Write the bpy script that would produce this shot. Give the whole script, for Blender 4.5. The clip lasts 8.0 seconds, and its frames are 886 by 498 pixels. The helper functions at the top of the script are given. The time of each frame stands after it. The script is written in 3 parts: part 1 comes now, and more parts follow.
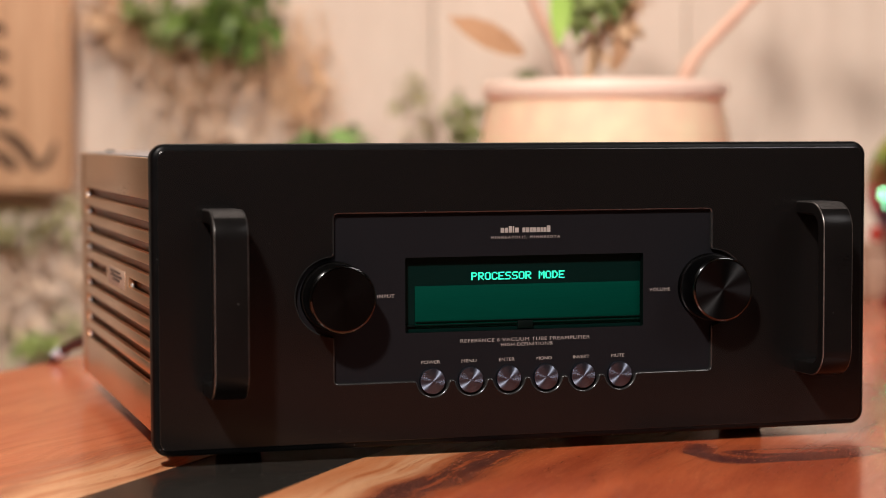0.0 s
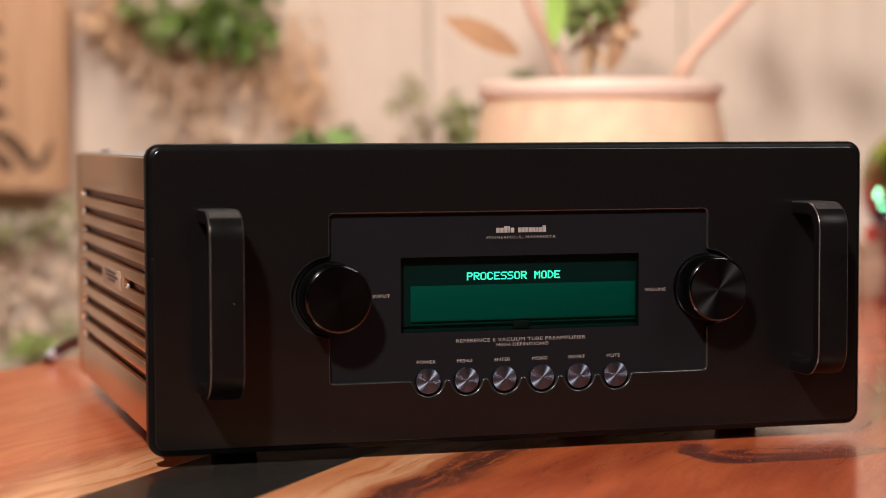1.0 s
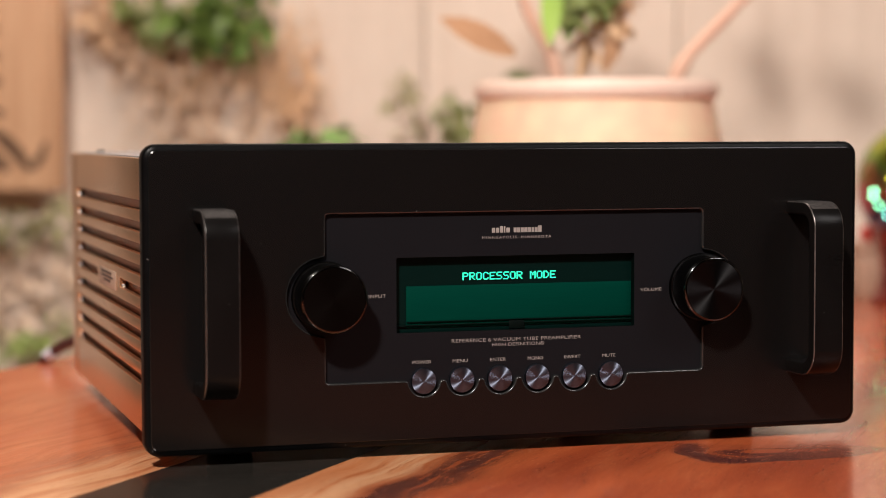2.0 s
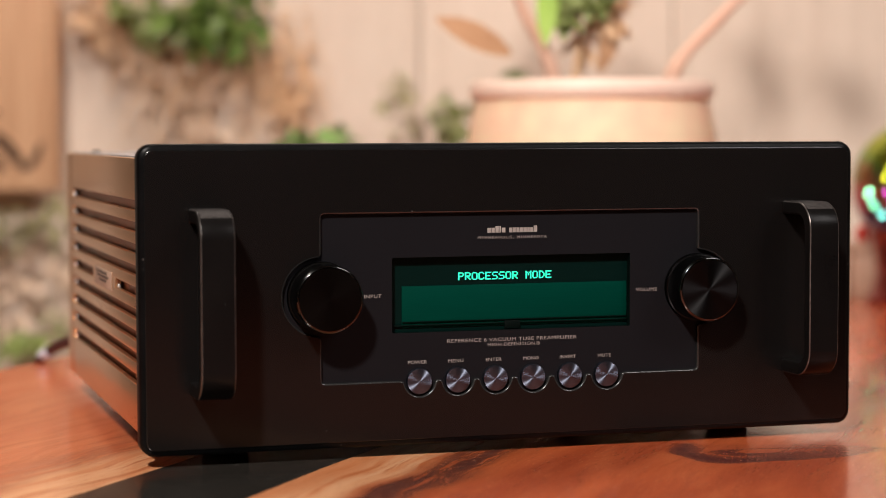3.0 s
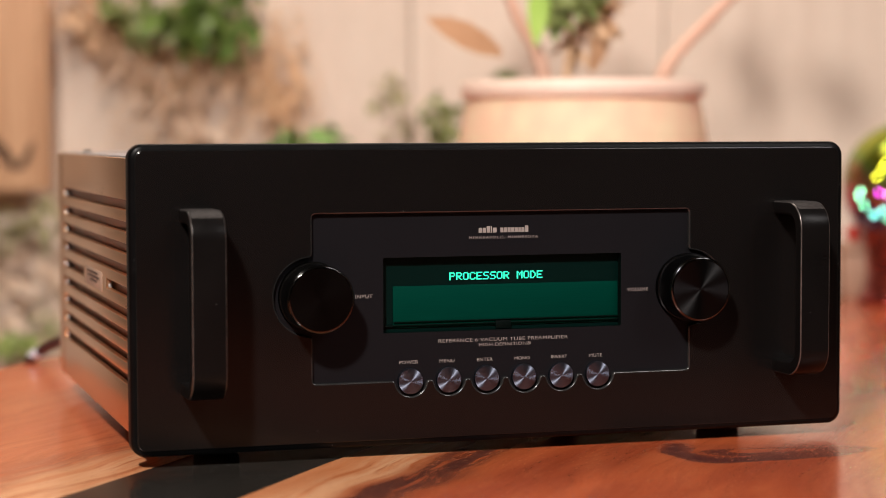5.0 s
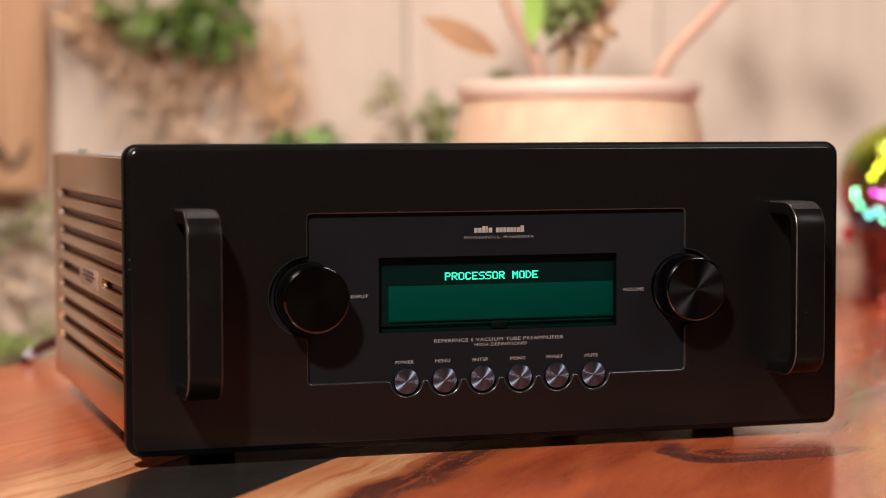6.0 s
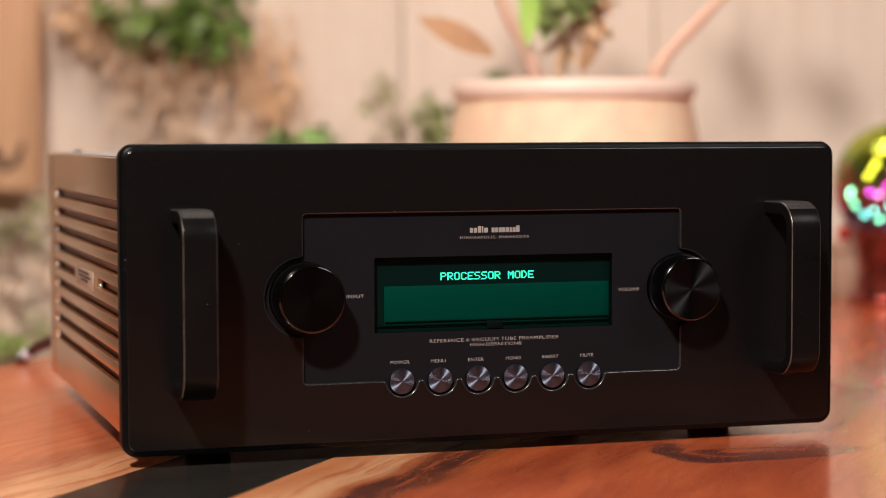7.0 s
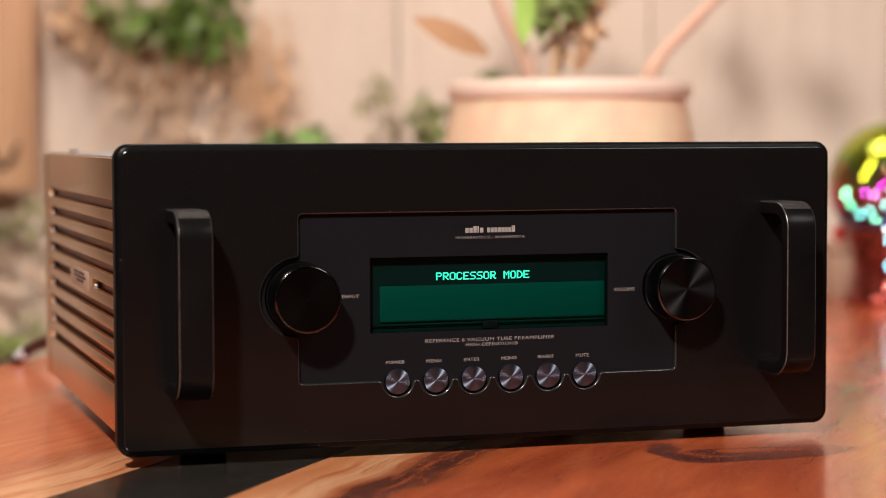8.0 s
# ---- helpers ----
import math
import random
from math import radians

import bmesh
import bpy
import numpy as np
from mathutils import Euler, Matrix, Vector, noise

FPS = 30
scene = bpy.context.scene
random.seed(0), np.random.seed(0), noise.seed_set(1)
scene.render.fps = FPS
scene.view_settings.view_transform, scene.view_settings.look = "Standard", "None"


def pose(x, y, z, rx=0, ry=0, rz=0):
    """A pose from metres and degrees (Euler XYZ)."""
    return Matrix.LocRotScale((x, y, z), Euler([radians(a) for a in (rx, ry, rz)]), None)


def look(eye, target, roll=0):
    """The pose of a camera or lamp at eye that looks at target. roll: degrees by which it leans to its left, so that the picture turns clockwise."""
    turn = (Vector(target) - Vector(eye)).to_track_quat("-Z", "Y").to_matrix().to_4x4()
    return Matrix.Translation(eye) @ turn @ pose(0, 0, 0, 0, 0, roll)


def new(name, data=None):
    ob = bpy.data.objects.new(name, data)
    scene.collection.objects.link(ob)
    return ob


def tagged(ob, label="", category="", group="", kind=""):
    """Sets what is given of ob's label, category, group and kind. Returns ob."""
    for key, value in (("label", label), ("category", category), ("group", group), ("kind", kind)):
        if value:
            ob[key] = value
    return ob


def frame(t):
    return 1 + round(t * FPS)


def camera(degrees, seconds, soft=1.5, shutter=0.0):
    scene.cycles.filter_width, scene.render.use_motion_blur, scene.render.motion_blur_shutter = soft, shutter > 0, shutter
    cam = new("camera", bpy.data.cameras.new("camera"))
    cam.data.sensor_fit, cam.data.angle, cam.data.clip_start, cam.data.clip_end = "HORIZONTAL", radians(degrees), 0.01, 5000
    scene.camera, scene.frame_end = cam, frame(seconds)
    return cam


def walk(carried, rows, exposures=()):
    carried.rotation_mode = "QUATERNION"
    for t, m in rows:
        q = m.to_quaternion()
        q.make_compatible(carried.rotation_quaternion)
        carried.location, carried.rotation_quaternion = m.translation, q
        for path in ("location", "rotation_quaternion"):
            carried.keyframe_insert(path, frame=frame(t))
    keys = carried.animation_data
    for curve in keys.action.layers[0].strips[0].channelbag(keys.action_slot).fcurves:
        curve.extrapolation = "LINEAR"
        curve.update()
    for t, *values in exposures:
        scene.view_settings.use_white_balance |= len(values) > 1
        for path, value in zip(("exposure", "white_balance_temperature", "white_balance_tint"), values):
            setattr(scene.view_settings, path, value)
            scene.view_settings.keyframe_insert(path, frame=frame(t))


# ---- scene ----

# ---------- camera: a slow steady pan from one spot ----------
EYE = (-0.4238, -1.2135, 0.2043)
YAW, PAN, PITCH, ROLL = -16.825, 0.1258, -3.282, 0.156
cam = camera(24.88, 8.0, soft=0.75)
cam.data.dof.use_dof = True
cam.data.dof.focus_distance = 1.29
cam.data.dof.aperture_fstop = 4.3
walk(cam, [(t, pose(*EYE, 90 + PITCH, ROLL, YAW - PAN * t)) for t in (0, 1, 2, 3, 4, 5, 6, 7, 8)],
     exposures=[(0, 0.0), (8, 0.0)])

# ---------- light: one studio key lamp, one lamp for the backdrop ----------
world = bpy.data.worlds.new("world")
scene.world = world
world.use_nodes = True
world.node_tree.nodes["Background"].inputs["Color"].default_value = (1.0, 0.86, 0.72, 1)
world.node_tree.nodes["Background"].inputs["Strength"].default_value = 0.05


def area(name, eye, target, size, watts, colour):
    lamp = bpy.data.lights.new(name, "AREA")
    lamp.shape, lamp.size, lamp.energy, lamp.color = "DISK", size, watts, colour
    ob = new(name, lamp)
    ob.matrix_world = look(eye, target)
    return ob


BACK = pose(EYE[0], EYE[1], -0.0052, 0, 0, -16.865)      # backdrop axes: x right, y away, z up


def back(s, d, h):
    return BACK @ Vector((s, d, h))


key = bpy.data.lights.new("key_lamp", "SPOT")           # a focused studio lamp on the table
key.energy, key.color, key.shadow_soft_size, key.spot_size, key.spot_blend = 640, (1.0, 0.91, 0.84), 0.12, radians(56), 0.85
new("key_lamp", key).matrix_world = look((-1.42, -1.98, 2.28), (0.0, 0.25, 0.08))
area("fill_lamp", (1.45, -1.75, 1.95), (0.05, 0.0, 0.08), 1.0, 24, (1.0, 0.94, 0.92))
area("backdrop_lamp", back(0.02, 2.12, 1.65), back(0.10, 2.95, 0.15), 0.9, 19, (1.0, 0.85, 0.74))

# ---------- materials ----------


def nodes_of(name):
    m = bpy.data.materials.new(name)
    m.use_nodes = True
    t = m.node_tree
    return m, t, t.nodes, t.links, t.nodes["Principled BSDF"]


def ramp(n, stops):
    r = n.new("ShaderNodeValToRGB")
    while len(r.color_ramp.elements) < len(stops):
        r.color_ramp.elements.new(0.5)
    for e, (pos, c) in zip(r.color_ramp.elements, stops):
        e.position, e.color = pos, (*c, 1)
    return r


def surface(name, dark, light, scale=20, rough=0.5, metal=0.0, bump=0.1, stretch=(1, 1, 1), fine=200, rough_var=0.1,
            random_tint=0.0, spec=0.5, coat=0.0):
    """Two colours mixed by noise at two scales, with matching roughness variation and fine relief."""
    m, t, n, l, b = nodes_of(name)
    co, mp = n.new("ShaderNodeTexCoord"), n.new("ShaderNodeMapping")
    mp.inputs["Scale"].default_value = stretch
    l.new(co.outputs["Object"], mp.inputs["Vector"])
    big, small = n.new("ShaderNodeTexNoise"), n.new("ShaderNodeTexNoise")
    for tex, s in ((big, scale), (small, fine)):
        tex.inputs["Scale"].default_value, tex.inputs["Detail"].default_value = s, 4
        l.new(mp.outputs[0], tex.inputs["Vector"])
    mix = n.new("ShaderNodeMath")
    mix.operation = "MULTIPLY_ADD"
    mix.inputs[1].default_value = 0.4
    half = n.new("ShaderNodeMath")
    half.operation = "MULTIPLY"
    half.inputs[1].default_value = 0.6
    l.new(big.outputs["Fac"], half.inputs[0])
    l.new(small.outputs["Fac"], mix.inputs[0])
    l.new(half.outputs[0], mix.inputs[2])
    r = ramp(n, [(0.3, dark), (0.7, light)])
    l.new(mix.outputs[0], r.inputs[0])
    out = r.outputs[0]
    if random_tint:
        info, hue = n.new("ShaderNodeObjectInfo"), n.new("ShaderNodeHueSaturation")
        rng = n.new("ShaderNodeMapRange")
        rng.inputs["To Min"].default_value, rng.inputs["To Max"].default_value = 1 - random_tint, 1 + random_tint
        l.new(info.outputs["Random"], rng.inputs["Value"])
        l.new(rng.outputs[0], hue.inputs["Value"])
        l.new(out, hue.inputs["Color"])
        out = hue.outputs[0]
    l.new(out, b.inputs["Base Color"])
    rr = n.new("ShaderNodeMapRange")
    rr.inputs["To Min"].default_value, rr.inputs["To Max"].default_value = max(0.02, rough - rough_var), rough + rough_var
    l.new(mix.outputs[0], rr.inputs["Value"])
    l.new(rr.outputs[0], b.inputs["Roughness"])
    b.inputs["Metallic"].default_value = metal
    b.inputs["Specular IOR Level"].default_value = spec
    b.inputs["Coat Weight"].default_value = coat
    b.inputs["Coat Roughness"].default_value = 0.08
    if bump:
        bp = n.new("ShaderNodeBump")
        bp.inputs["Strength"].default_value, bp.inputs["Distance"].default_value = bump, 0.0006
        l.new(mix.outputs[0], bp.inputs["Height"])
        l.new(bp.outputs[0], b.inputs["Normal"])
    return m


def spun(name, colour, rough, aniso):
    """Metal turned on a lathe: highlights fan out from the centre."""
    m, t, n, l, b = nodes_of(name)
    tan, co, ring = n.new("ShaderNodeTangent"), n.new("ShaderNodeTexCoord"), n.new("ShaderNodeTexWave")
    tan.direction_type, tan.axis = "RADIAL", "Y"
    ring.wave_type, ring.rings_direction = "RINGS", "Y"
    ring.inputs["Scale"].default_value, ring.inputs["Distortion"].default_value = 2600, 0.5
    l.new(co.outputs["Object"], ring.inputs["Vector"])
    mp = n.new("ShaderNodeMapRange")
    mp.inputs["To Min"].default_value, mp.inputs["To Max"].default_value = rough - 0.05, rough + 0.08
    l.new(ring.outputs["Fac"], mp.inputs["Value"])
    l.new(mp.outputs[0], b.inputs["Roughness"])
    l.new(tan.outputs[0], b.inputs["Tangent"])
    b.inputs["Base Color"].default_value = (*colour, 1)
    b.inputs["Metallic"].default_value, b.inputs["Anisotropic"].default_value = 1.0, aniso
    return m


def glow(name, colour, strength):
    m, t, n, l, b = nodes_of(name)
    b.inputs["Base Color"].default_value = (*[c * 0.5 for c in colour], 1)
    b.inputs["Emission Color"].default_value = (*colour, 1)
    b.inputs["Emission Strength"].default_value = strength
    return m


def slab_wood():
    """Oiled slab: x runs along the grain, y across it. Pale sapwood beside the resin, red heartwood, dark mineral streaks, one long knot."""
    m, t, n, l, b = nodes_of("slab_wood")

    def math2(op, a, c=0.0, clamp=False):
        k = n.new("ShaderNodeMath")
        k.operation, k.use_clamp = op, clamp
        for i, x in enumerate((a, c)):
            if isinstance(x, (int, float)):
                k.inputs[i].default_value = x
            else:
                l.new(x, k.inputs[i])
        return k.outputs[0]

    def step(x, lo, hi, a=0.0, c=1.0):
        k = n.new("ShaderNodeMapRange")
        k.interpolation_type = "SMOOTHSTEP"
        for i, v in enumerate((lo, hi, a, c)):
            k.inputs[i + 1].default_value = v
        l.new(x, k.inputs[0])
        return k.outputs[0]

    def noisy(vec, scale, detail=4, rough=0.55):
        k = n.new("ShaderNodeTexNoise")
        k.inputs["Scale"].default_value, k.inputs["Detail"].default_value, k.inputs["Roughness"].default_value = scale, detail, rough
        l.new(vec, k.inputs["Vector"])
        return k.outputs["Fac"]

    def scaled(s):
        k = n.new("ShaderNodeMapping")
        k.inputs["Scale"].default_value = s
        l.new(co.outputs["Object"], k.inputs["Vector"])
        return k.outputs[0]

    def warped(s):
        k, nz, ad = n.new("ShaderNodeMapping"), n.new("ShaderNodeTexNoise"), n.new("ShaderNodeVectorMath")
        k.inputs["Scale"].default_value = s
        nz.inputs["Scale"].default_value, nz.inputs["Detail"].default_value = 5.0, 3
        l.new(co.outputs["Object"], nz.inputs["Vector"])
        ad.operation = "MULTIPLY_ADD"
        ad.inputs[1].default_value = (0.0, 0.07, 0.0)
        l.new(nz.outputs["Color"], ad.inputs[0])
        l.new(co.outputs["Object"], ad.inputs[2])
        l.new(ad.outputs[0], k.inputs["Vector"])
        return k.outputs[0]

    def mixed(f, a, c):
        k = n.new("ShaderNodeMix")
        k.data_type = "RGBA"
        for sock, x in ((k.inputs[0], f), (k.inputs[6], a), (k.inputs[7], c)):
            if isinstance(x, tuple):
                sock.default_value = (*x, 1)
            elif isinstance(x, (int, float)):
                sock.default_value = x
            else:
                l.new(x, sock)
        return k.outputs[2]

    co, sep = n.new("ShaderNodeTexCoord"), n.new("ShaderNodeSeparateXYZ")
    l.new(co.outputs["Object"], sep.inputs[0])
    u, v = sep.outputs[0], sep.outputs[1]
    wander = math2("MULTIPLY", math2("SUBTRACT", noisy(scaled((3.0, 5.0, 1)), 1.6, 3), 0.5), 0.07)
    vv = math2("ADD", v, wander)
    grain = noisy(warped((2.5, 45, 10)), 2.2, 6, 0.6)
    fine = noisy(scaled((40, 460, 60)), 1.8, 3, 0.6)
    broad = noisy(scaled((1.6, 9, 3)), 2.0, 3)
    heart = mixed(step(broad, 0.35, 0.68), (0.34, 0.056, 0.018), (0.54, 0.112, 0.036))
    pale = mixed(step(broad, 0.35, 0.68), (0.56, 0.118, 0.038), (0.68, 0.180, 0.066))
    heart = mixed(step(v, 0.03, 0.04), heart, pale)
    heart = mixed(step(grain, 0.44, 0.74, 0, 0.42), heart, (0.26, 0.052, 0.020))
    heart = mixed(step(noisy(scaled((9, 26, 5)), 2.0, 5, 0.65), 0.5, 0.75, 0, 0.5), heart, (0.54, 0.140, 0.048))
    sap = mixed(step(grain, 0.38, 0.70), (0.74, 0.385, 0.200), (0.62, 0.225, 0.090))
    streak = step(noisy(warped((4, 75, 4)), 1.6, 5, 0.6), 0.53, 0.63, 0, 0.85)
    sap = mixed(streak, sap, (0.44, 0.125, 0.040))
    shore = math2("MULTIPLY", step(vv, -0.036, -0.020), step(v, 0.03, 0.02))
    sap = mixed(math2("MULTIPLY", shore, 0.6), sap, (0.58, 0.175, 0.055))
    right = step(vv, -0.074, -0.046)                       # sapwood on the near slab
    left = step(vv, 0.155, 0.112)                          # and on the far one
    side = step(v, 0.03, 0.04)
    sapmask = math2("ADD", math2("MULTIPLY", right, math2("SUBTRACT", 1.0, side)), math2("MULTIPLY", left, side), True)
    col = mixed(sapmask, heart, sap)
    # mineral streaks along the edge of the sapwood
    band = math2("MULTIPLY", step(vv, -0.112, -0.090), step(vv, -0.058, -0.072))
    band2 = math2("MULTIPLY", step(vv, 0.118, 0.136), step(vv, 0.185, 0.158))
    patchy = step(noisy(warped((7, 75, 4)), 1.8, 7, 0.7), 0.34, 0.54)
    dark = math2("MULTIPLY", math2("ADD", band, math2("MULTIPLY", band2, 0.35), True), math2("MULTIPLY", patchy, 0.95))
    halo = math2("MULTIPLY", step(vv, -0.130, -0.096), step(vv, -0.046, -0.068))
    col = mixed(math2("MULTIPLY", halo, 0.55), col, (0.34, 0.075, 0.018))
    col = mixed(dark, col, (0.075, 0.020, 0.015))
    # one long knot: nested loops drawn out along the board's figure
    kx = math2("ADD", math2("MULTIPLY", math2("SUBTRACT", u, 0.185), 0.50), math2("MULTIPLY", math2("ADD", v, 0.262), -0.86))
    ky = math2("ADD", math2("MULTIPLY", math2("SUBTRACT", u, 0.185), 0.86), math2("MULTIPLY", math2("ADD", v, 0.262), 0.50))
    kd = math2("SQRT", math2("ADD", math2("POWER", math2("DIVIDE", kx, 0.066), 4.0), math2("POWER", math2("DIVIDE", math2("DIVIDE", ky, 0.032), math2("SUBTRACT", 1.0, math2("MULTIPLY", kx, 6.5))), 2.0)))
    kd = math2("ADD", kd, math2("MULTIPLY", math2("SUBTRACT", noisy(scaled((24, 24, 1)), 1.0, 1), 0.5), 0.35))
    low = math2("MAXIMUM", step(ky, 0.020, -0.004), step(kx, -0.036, -0.056))       # the loop opens at its far side
    ring = math2("MULTIPLY", math2("MULTIPLY", step(kd, 0.34, 0.80), step(kd, 1.24, 0.98)), low)
    core = math2("MULTIPLY", math2("MULTIPLY", step(kd, 0.10, 0.26), step(kd, 0.60, 0.36)), math2("MULTIPLY", step(ky, 0.020, 0.004), 0.9))
    loops = math2("MULTIPLY", math2("ADD", ring, core, True), step(kx, 0.080, -0.030, 0.45, 1.0))
    lines = step(noisy(scaled((70, 240, 1)), 2.0, 5, 0.7), 0.34, 0.60, 0.62, 1.0)
    body = math2("MULTIPLY", step(kd, 0.98, 0.70), 0.22)
    loops = math2("MULTIPLY", math2("MAXIMUM", loops, body), lines)
    col = mixed(loops, col, (0.050, 0.014, 0.018))
    col = mixed(step(fine, 0.55, 0.70, 0, 0.38), col, (0.13, 0.030, 0.014))
    flecks = step(noisy(scaled((110, 420, 60)), 1.6, 2), 0.60, 0.70, 0, 0.40)
    col = mixed(flecks, col, (0.70, 0.29, 0.135))
    l.new(col, b.inputs["Base Color"])
    l.new(step(grain, 0.2, 0.8, 0.42, 0.56), b.inputs["Roughness"])
    b.inputs["Coat Weight"].default_value, b.inputs["Coat Roughness"].default_value = 1.0, 0.19
    b.inputs["Coat IOR"].default_value = 1.62
    b.inputs["Specular IOR Level"].default_value = 0.13
    bp = n.new("ShaderNodeBump")
    bp.inputs["Strength"].default_value, bp.inputs["Distance"].default_value = 0.15, 0.0004
    l.new(fine, bp.inputs["Height"])
    l.new(bp.outputs[0], b.inputs["Normal"])
    return m


def iridescent():
    """Mirror-coated glass whose tint drifts from green and gold to red and violet."""
    m, t, n, l, b = nodes_of("iridescent_glass")
    co, nz, sep = n.new("ShaderNodeTexCoord"), n.new("ShaderNodeTexNoise"), n.new("ShaderNodeSeparateXYZ")
    nz.inputs["Scale"].default_value = 14
    l.new(co.outputs["Object"], nz.inputs["Vector"])
    l.new(co.outputs["Object"], sep.inputs[0])
    ad = n.new("ShaderNodeMath")
    ad.operation = "MULTIPLY_ADD"
    ad.inputs[1].default_value = 5.5
    l.new(sep.outputs[2], ad.inputs[0])
    l.new(nz.outputs["Fac"], ad.inputs[2])
    r = ramp(n, [(0.0, (0.16, 0.10, 0.30)), (0.28, (0.10, 0.13, 0.30)), (0.42, (0.50, 0.10, 0.10)), (0.55, (0.16, 0.30, 0.08)),
                 (0.72, (0.36, 0.40, 0.03)), (0.9, (0.30, 0.42, 0.04))])
    l.new(ad.outputs[0], r.inputs[0])
    l.new(r.outputs[0], b.inputs["Base Color"])
    b.inputs["Metallic"].default_value, b.inputs["Roughness"].default_value = 0.9, 0.12
    bp = n.new("ShaderNodeBump")
    bp.inputs["Strength"].default_value, bp.inputs["Distance"].default_value = 0.5, 0.002
    vo = n.new("ShaderNodeTexVoronoi")
    vo.inputs["Scale"].default_value = 55
    l.new(co.outputs["Object"], vo.inputs["Vector"])
    l.new(vo.outputs["Distance"], bp.inputs["Height"])
    l.new(bp.outputs[0], b.inputs["Normal"])
    return m


M_FACE = surface("black_anodised", (0.0044, 0.0038, 0.0037), (0.0056, 0.0049, 0.0048), 6, 0.22, 0.0, 0.02, fine=900, rough_var=0.04, spec=0.40)
M_BORDER = surface("matt_black_border", (0.0016, 0.0016, 0.0018), (0.0030, 0.0030, 0.0033), 30, 0.38, 0.0, 0.0, spec=0.10)
M_POCKET = surface("black_satin_panel", (0.0070, 0.0068, 0.0082), (0.0086, 0.0084, 0.0100), 8, 0.34, 0.0, 0.02, fine=900, rough_var=0.05, spec=0.11)
M_EDGE = surface("polished_black_edge", (0.004, 0.004, 0.004), (0.007, 0.007, 0.007), 30, 0.20, 0.0, 0.0, spec=0.34)
M_LIP = surface("bright_cut_edge", (0.011, 0.011, 0.011), (0.020, 0.020, 0.020), 60, 0.22, 0.0, 0.0, spec=0.8)
# pale metal that paints the highlight lines on the handles' corners
M_GLINT_EDGE = surface("painted_glint_edge", (0.10, 0.09, 0.085), (0.20, 0.18, 0.17), 90, 0.34, 0.8, 0.1)
M_LIT_TOP = surface("lit_dusty_top", (0.005, 0.004, 0.004), (0.050, 0.044, 0.042), 420, 0.6, 0.0, 0.4, fine=1400, spec=0.2)
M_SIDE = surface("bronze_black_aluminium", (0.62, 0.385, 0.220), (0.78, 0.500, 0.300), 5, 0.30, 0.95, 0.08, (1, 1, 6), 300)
M_TOP = surface("brushed_grey_cover", (0.42, 0.43, 0.47), (0.62, 0.63, 0.68), 60, 0.32, 0.7, 0.2, fine=300)
# red-brown here paints the table's reflection seen through the slots
M_INNER = surface("table_glow_interior", (0.20, 0.064, 0.024), (0.28, 0.096, 0.040), 30, 0.40)
M_HANDLE = surface("black_handle", (0.0034, 0.0030, 0.0030), (0.0060, 0.0052, 0.0050), 30, 0.30, 0.0, 0.05, fine=1200, spec=0.12)
# one knob metal twice: the input knob's copy is dimmed, without the highlight fan
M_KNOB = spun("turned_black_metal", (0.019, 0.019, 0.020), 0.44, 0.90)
M_KNOB_DIM = spun("turned_black_metal_dim", (0.011, 0.0105, 0.010), 0.36, 0.35)
M_KNOB_EDGE = surface("polished_knob_edge", (0.08, 0.08, 0.08), (0.11, 0.11, 0.11), 40, 0.12, 1.0, 0.0)
M_BUTTON = spun("turned_grey_metal", (0.150, 0.175, 0.235), 0.44, 0.95)
M_INK = surface("silver_ink", (0.23, 0.205, 0.19), (0.32, 0.285, 0.265), 200, 0.5, 0.0, 0.0)
M_VFD = surface("lit_green_filter", (0.000, 0.027, 0.018), (0.000, 0.034, 0.023), 60, 0.5, 0.0, 0.0, (1, 1, 30), 600, spec=0.02)
M_VFD_SHADED = surface("shaded_green_backing", (0.000, 0.0060, 0.0050), (0.0006, 0.0085, 0.0070), 60, 0.4, 0.0, 0.0, (1, 1, 30), 600, spec=0.10)
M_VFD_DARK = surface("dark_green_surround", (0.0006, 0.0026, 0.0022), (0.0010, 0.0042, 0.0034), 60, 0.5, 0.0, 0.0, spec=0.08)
M_LIT = glow("lit_segment", (0.035, 0.95, 0.60), 0.82)
M_RUBBER = surface("black_rubber", (0.010, 0.010, 0.010), (0.02, 0.02, 0.02), 60, 0.7)
M_STICKER = surface("tan_sticker", (0.36, 0.26, 0.19), (0.46, 0.34, 0.26), 80, 0.5)
M_PRINT = surface("dark_print", (0.05, 0.03, 0.025), (0.08, 0.05, 0.04), 80, 0.6)
M_WOOD = slab_wood()
M_RESIN = surface("black_resin", (0.016, 0.014, 0.012), (0.026, 0.023, 0.020), 10, 0.16, 0.0, 0.05, fine=120, rough_var=0.06)
M_LEG = surface("black_steel", (0.02, 0.02, 0.02), (0.04, 0.04, 0.04), 30, 0.45, 0.6)
M_PLANK = surface("limed_plank", (0.60, 0.47, 0.38), (0.76, 0.63, 0.53), 3, 0.7, 0.0, 0.3, (9, 9, 1), 40, random_tint=0.07)
M_ROOM = surface("beige_plaster", (0.56, 0.49, 0.42), (0.64, 0.56, 0.48), 4, 0.9, 0.0, 0.3)
M_DARKROOM = surface("brown_grey_plaster", (0.105, 0.088, 0.078), (0.135, 0.115, 0.103), 4, 0.9, 0.0, 0.3)
M_FLOOR = surface("brown_floorboards", (0.12, 0.07, 0.04), (0.22, 0.13, 0.08), 3, 0.5, 0.0, 0.3, (1, 9, 1))
